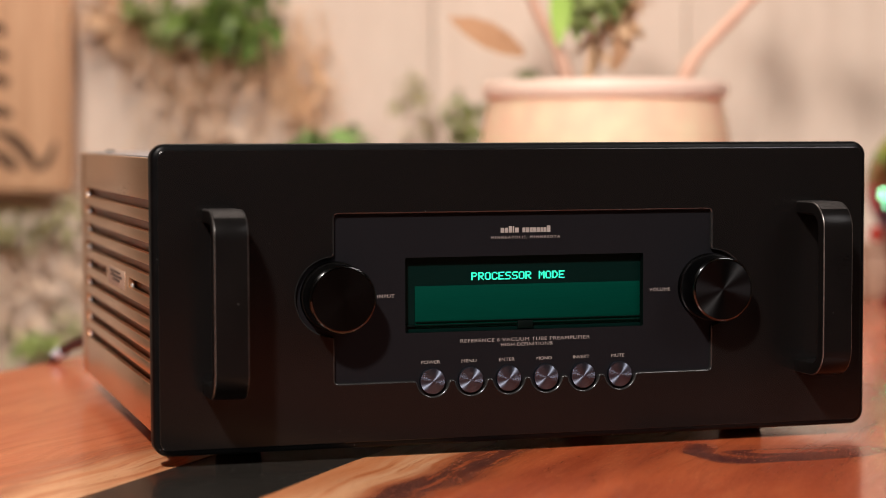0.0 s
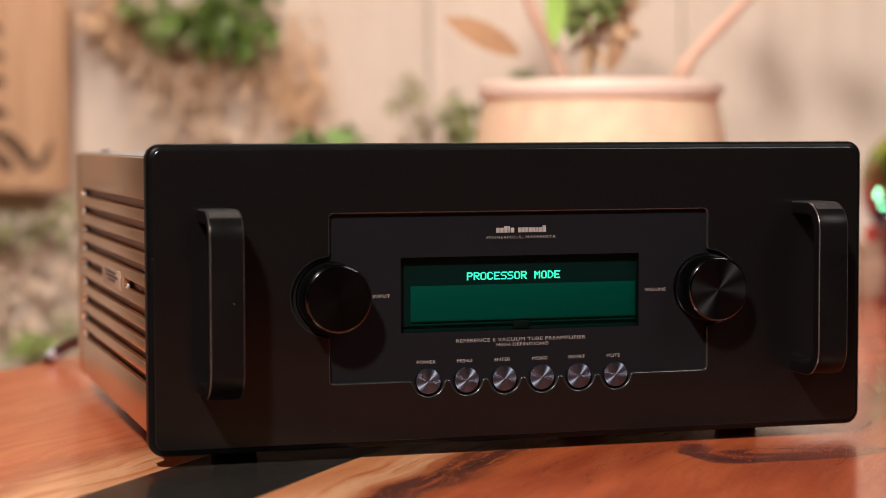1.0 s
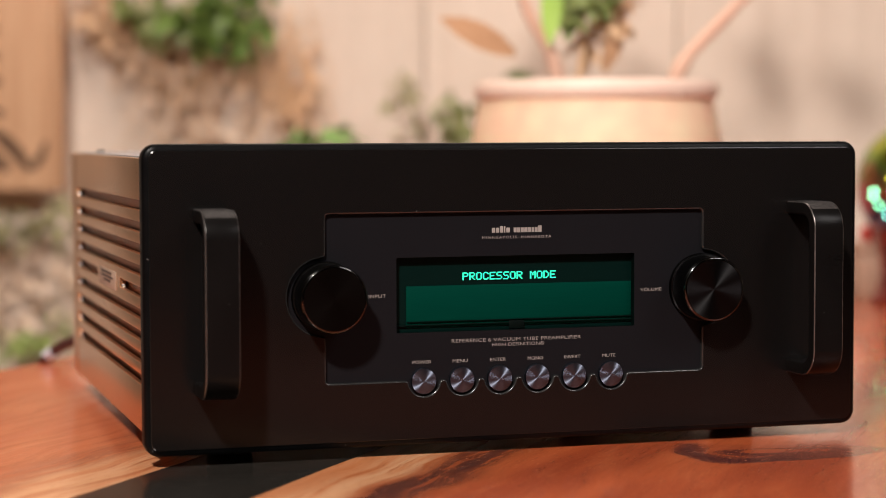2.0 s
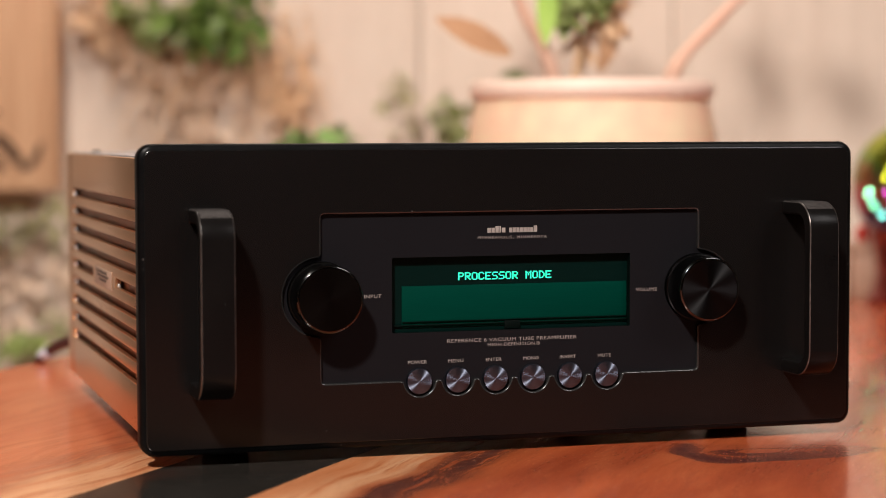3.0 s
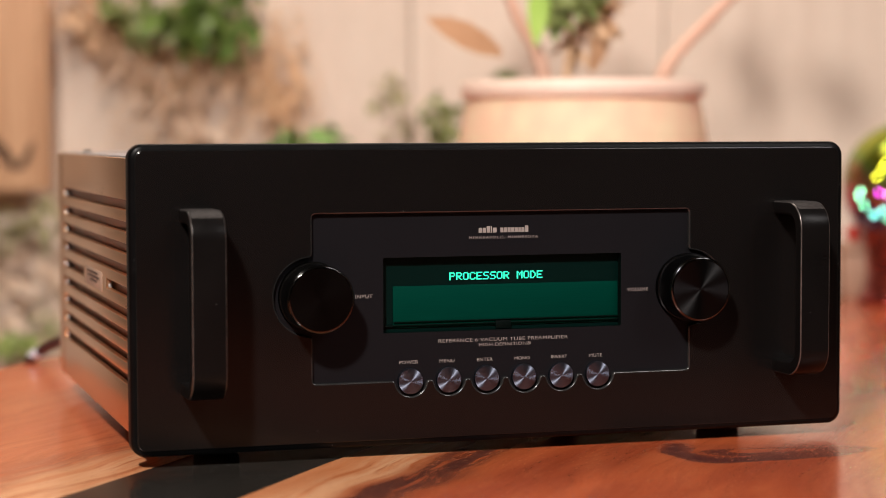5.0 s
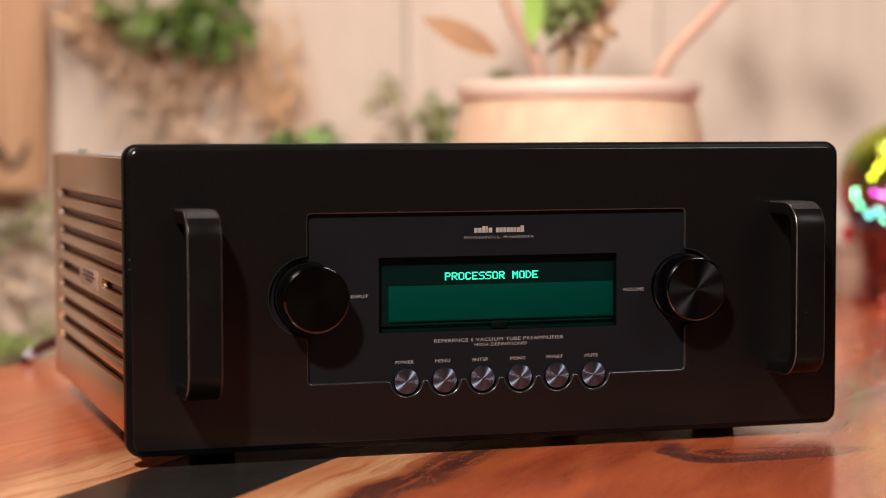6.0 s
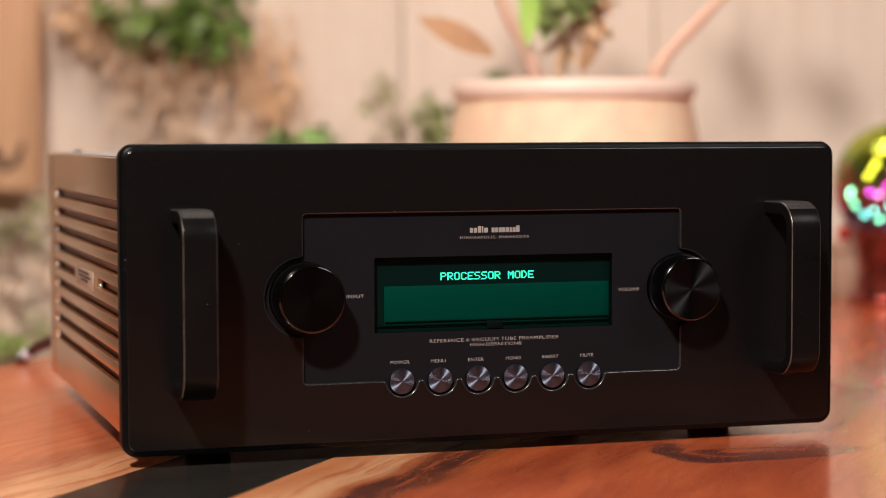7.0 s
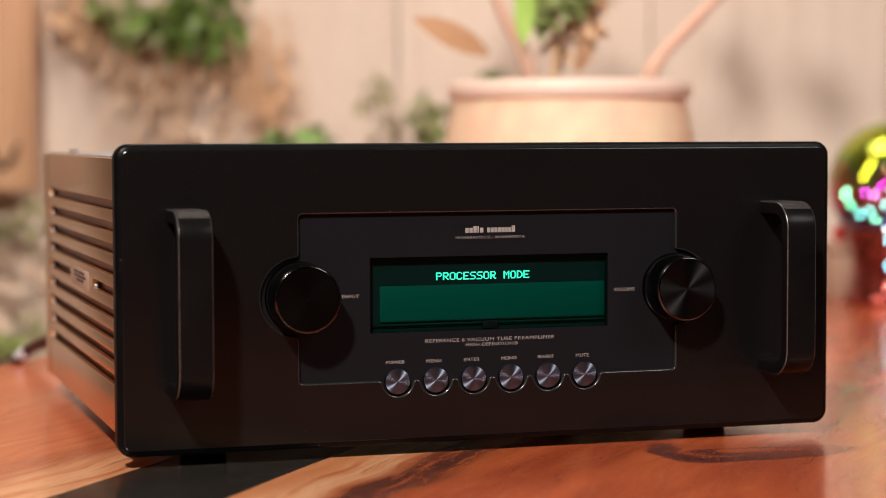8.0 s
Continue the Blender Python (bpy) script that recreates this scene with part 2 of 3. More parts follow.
M_CARVED = surface("carved_tan_wood", (0.48, 0.245, 0.125), (0.74, 0.45, 0.27), 6, 0.6, 0.0, 0.3, (14, 4, 0.5), 30)
M_CUT = surface("painted_cut_shade", (0.05, 0.025, 0.012), (0.10, 0.05, 0.025), 20, 0.8)
M_CLAY = surface("painted_clay", (0.91, 0.52, 0.38), (0.92, 0.80, 0.54), 11, 0.6, 0.0, 0.3, fine=40, spec=0.25)
M_RIM = surface("pink_clay_rim", (0.87, 0.60, 0.50), (0.90, 0.72, 0.60), 8, 0.45, 0.0, 0.3, fine=60)
M_SOIL = surface("potting_soil", (0.03, 0.018, 0.01), (0.07, 0.04, 0.025), 40, 0.9, 0.0, 0.8)
M_STEM = surface("pink_brown_stem", (0.62, 0.35, 0.25), (0.76, 0.48, 0.36), 12, 0.6, 0.0, 0.3)
M_GREEN = surface("green_leaf", (0.07, 0.135, 0.020), (0.16, 0.23, 0.045), 25, 0.5, 0.0, 0.2)
M_MID = surface("mid_green_leaf", (0.25, 0.32, 0.08), (0.36, 0.42, 0.14), 20, 0.5, 0.0, 0.2)
M_SHRUB = surface("shrub_leaf", (0.14, 0.18, 0.045), (0.25, 0.28, 0.09), 20, 0.5, 0.0, 0.2)
M_SPRIG = surface("fresh_green_leaf", (0.13, 0.25, 0.06), (0.24, 0.37, 0.11), 20, 0.5, 0.0, 0.2)
M_LIME = surface("lime_leaf", (0.24, 0.40, 0.05), (0.40, 0.56, 0.10), 12, 0.45, 0.0, 0.2)
M_OLIVE = surface("olive_leaf", (0.27, 0.25, 0.11), (0.40, 0.35, 0.19), 25, 0.6, 0.0, 0.2)
M_DRY = surface("dry_brown_leaf", (0.62, 0.37, 0.20), (0.76, 0.52, 0.33), 25, 0.7, 0.0, 0.2)
M_TAN = surface("brown_dead_leaf", (0.40, 0.20, 0.10), (0.55, 0.31, 0.17), 25, 0.7, 0.0, 0.2)
M_PALE = surface("pale_dry_leaf", (0.64, 0.46, 0.33), (0.78, 0.60, 0.46), 25, 0.7, 0.0, 0.2)
M_IRID = iridescent()
M_BASE = surface("red_lacquer", (0.13, 0.016, 0.022), (0.34, 0.075, 0.045), 22, 0.16, 0.8, 0.2)
M_BOX = surface("brown_box_wood", (0.30, 0.17, 0.11), (0.44, 0.27, 0.19), 6, 0.6, 0.0, 0.3, (4, 4, 18), 60)
M_BAUBLE = surface("red_glass", (0.55, 0.03, 0.02), (0.70, 0.06, 0.04), 20, 0.12, 0.3, 0.0)
M_CORD = surface("brown_black_cable", (0.03, 0.012, 0.012), (0.10, 0.035, 0.03), 30, 0.4)
M_PALE_GREY = surface("pale_grey_finish", (0.5, 0.48, 0.55), (0.7, 0.68, 0.75), 30, 0.4)


def dusty(m, scale, share, size):
    """Scattered pale specks of dust laid over a material's own colour."""
    n, l = m.node_tree.nodes, m.node_tree.links
    b = n["Principled BSDF"]
    old = b.inputs["Base Color"].links[0].from_socket
    co, vo, sep = n.new("ShaderNodeTexCoord"), n.new("ShaderNodeTexVoronoi"), n.new("ShaderNodeSeparateColor")
    vo.inputs["Scale"].default_value = scale
    l.new(co.outputs["Object"], vo.inputs["Vector"])
    l.new(vo.outputs["Color"], sep.inputs[0])
    few, near, both, mix = n.new("ShaderNodeMath"), n.new("ShaderNodeMath"), n.new("ShaderNodeMath"), n.new("ShaderNodeMix")
    few.operation, near.operation, both.operation, mix.data_type = "LESS_THAN", "LESS_THAN", "MULTIPLY", "RGBA"
    few.inputs[1].default_value, near.inputs[1].default_value = share, size
    l.new(sep.outputs[0], few.inputs[0])
    l.new(vo.outputs["Distance"], near.inputs[0])
    l.new(few.outputs[0], both.inputs[0])
    l.new(near.outputs[0], both.inputs[1])
    l.new(both.outputs[0], mix.inputs[0])
    l.new(old, mix.inputs[6])
    mix.inputs[7].default_value = (0.085, 0.08, 0.075, 1)
    l.new(mix.outputs[2], b.inputs["Base Color"])


dusty(M_FACE, 160, 0.05, 0.07)
dusty(M_BORDER, 260, 0.10, 0.10)
dusty(M_HANDLE, 260, 0.06, 0.10)
dusty(M_RESIN, 180, 0.12, 0.17)
dusty(M_KNOB_EDGE, 300, 0.05, 0.08)

# ---------- mesh helpers ----------


def mesh_of(name, bm, material, smooth=True):
    me = bpy.data.meshes.new(name)
    bmesh.ops.recalc_face_normals(bm, faces=bm.faces[:])
    bm.to_mesh(me)
    bm.free()
    if material:
        me.materials.append(material)
    if smooth:
        me.shade_smooth()
        me.set_sharp_from_angle(angle=radians(35))
    return me


def part(name, bm, material, parent=None, label="", at=None, smooth=True):
    ob = new(name, mesh_of(name, bm, material, smooth))
    if parent:
        ob.parent = parent
    if at is not None:
        ob.matrix_local = at
    if label:
        ob["label"] = label
    return ob


def thing(name, label, category, at=None, group="", kind=""):
    ob = new(name)
    ob.empty_display_size = 0.05
    if at is not None:
        ob.matrix_world = at
    return tagged(ob, label, category, group, kind)


def box(x0, x1, y0, y1, z0, z1, bevel=0.0, bm=None, segments=2):
    bm = bm or bmesh.new()
    made = bmesh.ops.create_cube(bm, size=1, matrix=Matrix.LocRotScale(((x0 + x1) / 2, (y0 + y1) / 2, (z0 + z1) / 2), None, (x1 - x0, y1 - y0, z1 - z0)))
    if bevel:
        es = list({e for w in made["verts"] for e in w.link_edges})
        bmesh.ops.bevel(bm, geom=es, offset=bevel, segments=segments, affect="EDGES", profile=0.5)
    return bm


def lathe(profile, steps=64, axis="Z", bm=None):
    """Turns (radius, height) pairs round an axis; radius 0 closes an end."""
    bm = bm or bmesh.new()
    rings = []
    for r, h in profile:
        ring = []
        for i in range(1 if r == 0 else steps):
            a = 2 * math.pi * i / steps
            p = (r * math.cos(a), r * math.sin(a), h)
            ring.append(bm.verts.new(p if axis == "Z" else (p[0], h, p[1])))
        rings.append(ring)
    for a, c in zip(rings, rings[1:]):
        for i in range(steps):
            j = (i + 1) % steps
            if len(a) == 1 and len(c) == 1:
                continue
            if len(a) == 1:
                bm.faces.new((a[0], c[i], c[j]))
            elif len(c) == 1:
                bm.faces.new((a[i], a[j], c[0]))
            else:
                bm.faces.new((a[i], a[j], c[j], c[i]))
    return bm


def tube(path, radii, sides=8, bm=None):
    """A round tube along a path, with a radius at each point."""
    bm = bm or bmesh.new()
    path = [Vector(p) for p in path]
    if isinstance(radii, (int, float)):
        radii = [radii] * len(path)
    rings = []
    for i, p in enumerate(path):
        d = (path[min(i + 1, len(path) - 1)] - path[max(i - 1, 0)]).normalized()
        side = d.cross(Vector((0.31, 0.17, 0.93))).normalized()
        up = side.cross(d)
        rings.append([bm.verts.new(p + radii[i] * (math.cos(2 * math.pi * k / sides) * side + math.sin(2 * math.pi * k / sides) * up)) for k in range(sides)])
    for a, c in zip(rings, rings[1:]):
        for k in range(sides):
            bm.faces.new((a[k], a[(k + 1) % sides], c[(k + 1) % sides], c[k]))
    bm.faces.new(rings[0])
    bm.faces.new(rings[-1][::-1])
    return bm


def bend(points, steps=8):
    """A smooth line through a few points."""
    pts = [Vector(p) for p in points]
    pts = [2 * pts[0] - pts[1]] + pts + [2 * pts[-1] - pts[-2]]
    out = []
    for a, b, c, d in zip(pts, pts[1:], pts[2:], pts[3:]):
        for k in range(steps):
            t = k / steps
            out.append(0.5 * (2 * b + (c - a) * t + (2 * a - 5 * b + 4 * c - d) * t * t + (3 * b - a - 3 * c + d) * t ** 3))
    return out + [pts[-2]]


def round_rect(x0, x1, z0, z1, r, steps=10):
    pts = []
    for cx, cz, a0 in ((x1 - r, z0 + r, -90), (x1 - r, z1 - r, 0), (x0 + r, z1 - r, 90), (x0 + r, z0 + r, 180)):
        for i in range(steps + 1):
            a = radians(a0 + 90 * i / steps)
            pts.append((cx + r * math.cos(a), cz + r * math.sin(a)))
    return pts


def evened(pts, gap, rounds):
    """Even spacing along a closed line, then a little rounding of its corners."""
    p = np.array(pts + pts[:1])
    s = np.concatenate([[0], np.cumsum(np.hypot(*np.diff(p, axis=0).T))])
    k = int(s[-1] / gap)
    t = np.linspace(0, s[-1], k, endpoint=False)
    q = np.stack([np.interp(t, s, p[:, 0]), np.interp(t, s, p[:, 1])], 1)
    for _ in range(rounds):
        q = 0.5 * q + 0.25 * (np.roll(q, 1, 0) + np.roll(q, -1, 0))
    return [tuple(x) for x in q]


def sheet(bm, loops, y):
    """Fills the first closed line, less the others, in the plane at y. Returns one list of vertices for each line."""
    from mathutils.geometry import tessellate_polygon
    lines = [[Vector((x, z, 0)) for x, z in lp] for lp in loops]
    verts = [bm.verts.new((v.x, y, v.y)) for lp in lines for v in lp]
    for tri in tessellate_polygon(lines):
        if len(set(tri)) == 3:
            bm.faces.new([verts[i] for i in tri])
    out, k = [], 0
    for lp in lines:
        out.append(verts[k:k + len(lp)])
        k += len(lp)
    return out


def skirt(bm, ring, pts, y):
    """A band from a ring of vertices to the same line at another place. Returns the new ring."""
    nxt = [bm.verts.new((x, y, z)) for x, z in pts]
    for i in range(len(ring)):
        j = (i + 1) % len(ring)
        bm.faces.new((ring[i], ring[j], nxt[j], nxt[i]))
    return nxt


def lettering(name, words, x, z, width, height, y, parent, material, space=1.0):
    """Words in the built-in font, stretched to a width and height, standing in the plane at y and read from the front."""
    cu = bpy.data.curves.new(name, "FONT")
    cu.body, cu.align_x, cu.align_y, cu.extrude, cu.space_character = words, "CENTER", "CENTER", 0.0, space
    tmp = new(name + "_outline", cu)
    me = bpy.data.meshes.new_from_object(tmp.evaluated_get(bpy.context.evaluated_depsgraph_get()))
    bpy.data.objects.remove(tmp)
    co = np.array([w.co for w in me.vertices])
    lo, hi = co.min(0), co.max(0)
    for w in me.vertices:
        w.co = (x + (w.co.x - (lo[0] + hi[0]) / 2) / (hi[0] - lo[0]) * width, y, z + (w.co.y - (lo[1] + hi[1]) / 2) / (hi[1] - lo[1]) * height)
    me.materials.clear()
    me.materials.append(material)
    ob = new(name, me)
    ob.parent = parent
    return ob


# ---------- the room ----------
def structure(name, bm, material, label, category, at=None):
    return tagged(part(name, bm, material, None, "", at, smooth=False), label, category, kind="structure")


structure("floor", box(-3.2, 3.2, -4.0, 3.2, -0.85, -0.76), M_FLOOR, "brown wooden floorboards of the room", "floor", BACK)
# unseen ceiling and walls, added; wall tones chosen for the amplifier's reflections
structure("ceiling", box(-3.2, 3.2, -4.0, 3.2, 2.6, 2.7), M_DARKROOM, "plain brown-grey ceiling, added out of view", "ceiling", BACK)
structure("wall_west", box(-3.3, -3.2, -4.0, 3.2, -0.85, 2.7), M_ROOM, "plain beige plaster side wall, added out of view", "wall", BACK)
structure("wall_east", box(3.2, 3.3, -4.0, 3.2, -0.85, 2.7), M_ROOM, "plain beige plaster side wall, added out of view", "wall", BACK)
structure("wall_south", box(-3.3, 3.3, -4.1, -4.0, -0.85, 2.7), M_DARKROOM, "brown-grey wall added behind the camera, toned for reflections", "wall", BACK)
wall = structure("wall_north", box(-3.3, 3.3, 3.03, 3.2, -0.85, 2.7), M_ROOM, "wall clad in pale limed vertical planks", "wall", BACK)
# cladding: planks of uneven width with open joints
rng = random.Random(3)
JOINTS = (-1.70, -1.36, -1.02, -0.72, -0.409, -0.016, 0.36, 0.72, 1.07, 1.42, 1.77)
for a, b in zip(JOINTS, JOINTS[1:]):
    off = rng.uniform(0, 0.003)
    part("plank", box(a + 0.001, b - 0.001, 3.0 + off, 3.028, -0.76, 2.59, 0.002, segments=1), M_PLANK, wall, smooth=False)

# ---------- the table: two slabs with a band of black resin between ----------
TABLE = pose(-0.1573, -0.0362, 0, 0, 0, 52)
table = thing("resin_table", "oiled red-brown live-edge wooden table with black resin band", "table", TABLE)


def wavy(u, seed, amp):
    return amp * (noise.noise((u * 2.3, seed, 0)) + 0.4 * noise.noise((u * 7.1, seed, 3)))


US = [-0.95 + 2.43 * i / 120 for i in range(121)]
NEAR = [-0.016 + wavy(u, 1.5, 0.006) for u in US]          # resin's near shore
FAR = [0.087 + wavy(u, 4.5, 0.008) for u in US]            # and its far shore
OUT_NEAR = [-0.52 + wavy(u, 8.5, 0.03) for u in US]
OUT_FAR = [0.462 + wavy(u, 11.5, 0.014) for u in US]


def strip(lo, hi, z0, z1, slope=0.0):
    """A slab between two wandering edges; the outer edge can slope inward below."""
    bm = bmesh.new()
    rows = []
    for u, a, b in zip(US, lo, hi):
        rows.append([bm.verts.new(c) for c in ((u, a, z1), (u, b, z1), (u, b - slope, z0), (u, a, z0))])
    for p, q in zip(rows, rows[1:]):
        for k in range(4):
            bm.faces.new((p[k], p[(k + 1) % 4], q[(k + 1) % 4], q[k]))
    bm.faces.new(rows[0])
    bm.faces.new(rows[-1][::-1])
    return bm


part("slab", strip(OUT_NEAR, NEAR, -0.05, 0.0), M_WOOD, table, "red-brown slab with pale sapwood edge and dark knot")
part("slab", strip(FAR, OUT_FAR, -0.05, 0.0, 0.02), M_WOOD, table, "orange-brown slab with live outer edge")
part("resin_band", strip(NEAR, FAR, -0.05, -0.0002), M_RESIN, table, "glossy black resin")
for u in (-0.7, 1.2):
    for v in (-0.38, 0.34):
        part("leg", box(u - 0.03, u + 0.03, v - 0.03, v + 0.03, -0.76, -0.05, 0.004), M_LEG, table)

# ---------- the amplifier ----------
ZF = 0.0073                      # underside of the faceplate above the table
HALF, TALL = 0.2413, 0.1913
amp = thing("preamplifier", "black rack-width audio preamplifier with lit green display", "amplifier")


def pocket_line():
    """Outline of the sunk control panel: swells round both knobs, scalloped round the six buttons."""
    a, zb, zt, zk, rk, rb = 0.1276, 0.0412, 0.1470, 0.0956, 0.0246, 0.0104
    pts = [(-a, zb)]
    for i in range(6):
        c = -0.0637 + 0.02546 * i
        pts += [(c + rb * math.cos(t), zb + rb * math.sin(t)) for t in np.linspace(math.pi, 2 * math.pi, 24)]
    pts.append((a, zb))
    pts += [(a + rk * math.cos(t), zk + rk * math.sin(t)) for t in np.linspace(-math.pi / 2, math.pi / 2, 40)]
    pts += [(a, zt), (-a, zt)]
    pts += [(-a + rk * math.cos(t), zk + rk * math.sin(t)) for t in np.linspace(math.pi / 2, 1.5 * math.pi, 40)]
    return [(x, z + ZF) for x, z in evened(pts, 0.0006, 14)]


def grown(pts, d):
    """The same line moved outward by d."""
    p = np.array(pts)
    t = np.roll(p, -1, 0) - np.roll(p, 1, 0)
    t /= np.linalg.norm(t, axis=1)[:, None]
    return [tuple(q) for q in p + d * np.stack([t[:, 1], -t[:, 0]], 1)]


def rim(inset):
    return round_rect(-HALF + inset, HALF - inset, ZF + inset, ZF + TALL - inset, max(0.0095 - inset, 0.003), 10)


POCKET = pocket_line()
bm = bmesh.new()
outer, hole = sheet(bm, [rim(0.0042), grown(POCKET, 0.0011)], 0.0)
sheet(bm, [rim(0.0), round_rect(-0.084, 0.084, ZF + 0.068, ZF + 0.122, 0.002, 2)], 0.0120)
faceplate = part("faceplate", bm, M_FACE, amp, "black anodised front plate with rounded edge")
bm = bmesh.new()
ring = skirt(bm, [bm.verts.new((x, 0.0007, z)) for x, z in rim(0.0036)], rim(0.0016), 0.0012)
ring = skirt(bm, ring, rim(0.0004), 0.0022)
ring = skirt(bm, ring, rim(0.0), 0.0036)
ring = skirt(bm, ring, rim(0.0), 0.0120)
part("border", bm, M_BORDER, faceplate, "matt black rounded border")
bm = bmesh.new()
ring = [bm.verts.new((x, 0.0, z)) for x, z in rim(0.0042)]
ring = skirt(bm, ring, rim(0.0038), 0.0002)
skirt(bm, ring, rim(0.0036), 0.0007)
part("edge_bead", bm, M_EDGE, faceplate, "thin polished line inside the edge")
bm = bmesh.new()
ring = [bm.verts.new((x, 0.0, z)) for x, z in grown(POCKET, 0.0011)]
for a in (18, 36, 54, 72, 90):
    ring = skirt(bm, ring, grown(POCKET, 0.0011 * (1 - math.sin(radians(a)))), 0.0011 * (1 - math.cos(radians(a))))
skirt(bm, ring, POCKET, 0.0028)
part("pocket_edge", bm, M_LIP, faceplate, "polished edge of the sunk panel")
WIN = [(x, z + ZF) for x, z in round_rect(-0.0812, 0.0805, 0.0712, 0.1190, 0.0008, 2)]
bm = bmesh.new()
sheet(bm, [POCKET, WIN], 0.0028)
panel = part("control_panel", bm, M_POCKET, amp, "satin black sunk control panel")

# display: a deep well, green filter at its back; shade above it painted dark
DEEP = 0.0082
bm = bmesh.new()
ring = [bm.verts.new((x, 0.0028, z)) for x, z in WIN]
skirt(bm, ring, WIN, DEEP)
display = part("display", bm, M_VFD_DARK, amp, "green display in a deep dark well")
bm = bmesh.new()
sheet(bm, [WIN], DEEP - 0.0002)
part("backing", bm, M_VFD_SHADED, display, "green display backing, darkened for the well's shade")
part("filter", box(-0.0735, 0.0800, DEEP - 0.0008, DEEP - 0.0003, ZF + 0.0738, ZF + 0.1004, 0.0001), M_VFD, display, "dim green lower filter, coloured as the lit part of the well")
part("mount", box(-0.0050, 0.0055, DEEP - 0.0022, DEEP - 0.0010, ZF + 0.0716, ZF + 0.0768, 0.0003), M_VFD_DARK, display)
part("lower_bar", box(-0.0735, 0.080, DEEP - 0.002, DEEP - 0.0012, ZF + 0.0775, ZF + 0.0779), M_VFD_DARK, display)
part("lower_bar", box(-0.080, 0.080, DEEP - 0.002, DEEP - 0.0012, ZF + 0.0752, ZF + 0.0758), M_VFD_DARK, display)
DOTS = {
    "P": ("11110", "10001", "10001", "11110", "10000", "10000", "10000"), "R": ("11110", "10001", "10001", "11110", "10100", "10010", "10001"),
    "O": ("01110", "10001", "10001", "10001", "10001", "10001", "01110"), "C": ("01110", "10001", "10000", "10000", "10000", "10001", "01110"),
    "E": ("11111", "10000", "10000", "11110", "10000", "10000", "11111"), "S": ("01111", "10000", "10000", "01110", "00001", "00001", "11110"),
    "M": ("10001", "11011", "10101", "10101", "10001", "10001", "10001"), "D": ("11100", "10010", "10001", "10001", "10001", "10010", "11100")}
bm = bmesh.new()
words, x0, x1, zc, tall = "PROCESSOR MODE", -0.0360, 0.0273, ZF + 0.1060, 0.0049
dx, dz = (x1 - x0) / (len(words) * 6 - 1), tall / 7
for i, ch in enumerate(words):
    for r, line in enumerate(DOTS.get(ch, ())):
        for c, on in enumerate(line):
            if on == "1":
                x, z = x0 + (6 * i + c) * dx, zc + tall / 2 - r * dz
                box(x - 0.02 * dx, x + 1.12 * dx, DEEP - 0.0012, DEEP - 0.0007, z - 1.05 * dz, z + 0.05 * dz, bm=bm)
part("readout", bm, M_LIT, display, "glowing blue-green dot-matrix words", smooth=False)

# printing on the panel
YP = 0.0026
for words, x, z, w, h in (("MINNEAPOLIS, MINNESOTA", -0.0008, 0.1307, 0.0468, 0.0020), ("REFERENCE 6 VACUUM TUBE PREAMPLIFIER", -0.0008, 0.0652, 0.0880, 0.0022),
                          ("HIGH DEFINITION\u00ae", 0.0001, 0.0620, 0.0354, 0.0022), ("INPUT", -0.0938, 0.0950, 0.0112, 0.0022), ("VOLUME", 0.0922, 0.0948, 0.0148, 0.0022)):
    lettering("lettering", words, x, z + ZF, w, h, YP, panel, M_INK, 1.35 if words.startswith("MIN") else 1.08)
for i, (word, w) in enumerate((("POWER", 0.0126), ("MENU", 0.0100), ("ENTER", 0.0106), ("MONO", 0.0104), ("INVERT", 0.0112), ("MUTE", 0.0092))):
    lettering("lettering", word, -0.0646 + 0.02546 * i, 0.0524 + ZF, w, 0.0021, YP, panel, M_INK)
# maker's mark as plain blocks
bm = bmesh.new()
for x, w, h in ((-0.0166, 0.0022, 1), (-0.0139, 0.0022, 1), (-0.0112, 0.0022, 1.35), (-0.0091, 0.0010, 1.35), (-0.0068, 0.0024, 1), (-0.0020, 0.0020, 1), (0.0004, 0.0022, 1),
                (0.0029, 0.0020, 1), (0.0053, 0.0022, 1), (0.0078, 0.0022, 1), (0.0101, 0.0016, 1), (0.0123, 0.0020, 1), (0.0148, 0.0024, 1.35)):
    box(x - w / 2, x + w / 2, YP, YP + 0.0001, ZF + 0.1338, ZF + 0.1338 + 0.0031 * h, bm=bm)
part("maker_mark", bm, M_INK, panel, "silver blocks of the maker's mark", smooth=False)

# knobs
for name, x in (("input_knob", -0.1270), ("volume_knob", 0.1272)):
    at = pose(x, 0, ZF + 0.0956)
    metal = M_KNOB if x > 0 else M_KNOB_DIM
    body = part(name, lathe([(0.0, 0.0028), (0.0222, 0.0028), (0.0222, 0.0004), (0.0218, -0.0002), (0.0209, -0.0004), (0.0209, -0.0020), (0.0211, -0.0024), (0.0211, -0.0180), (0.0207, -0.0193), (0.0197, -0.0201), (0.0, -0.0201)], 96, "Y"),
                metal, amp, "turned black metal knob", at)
    part("polished_rim", lathe([(0.0212, -0.0181), (0.02115, -0.0192), (0.0207, -0.0200), (0.0201, -0.0204), (0.0195, -0.0204), (0.0195, -0.0200)], 96, "Y"), M_KNOB_EDGE, body, "polished rim")
# push buttons
button_mesh = mesh_of("push_button", lathe([(0.0082, 0.0028), (0.0084, 0.0008), (0.0080, 0.0), (0.0050, -0.0003), (0.0, -0.0004)], 48, "Y"), M_BUTTON)
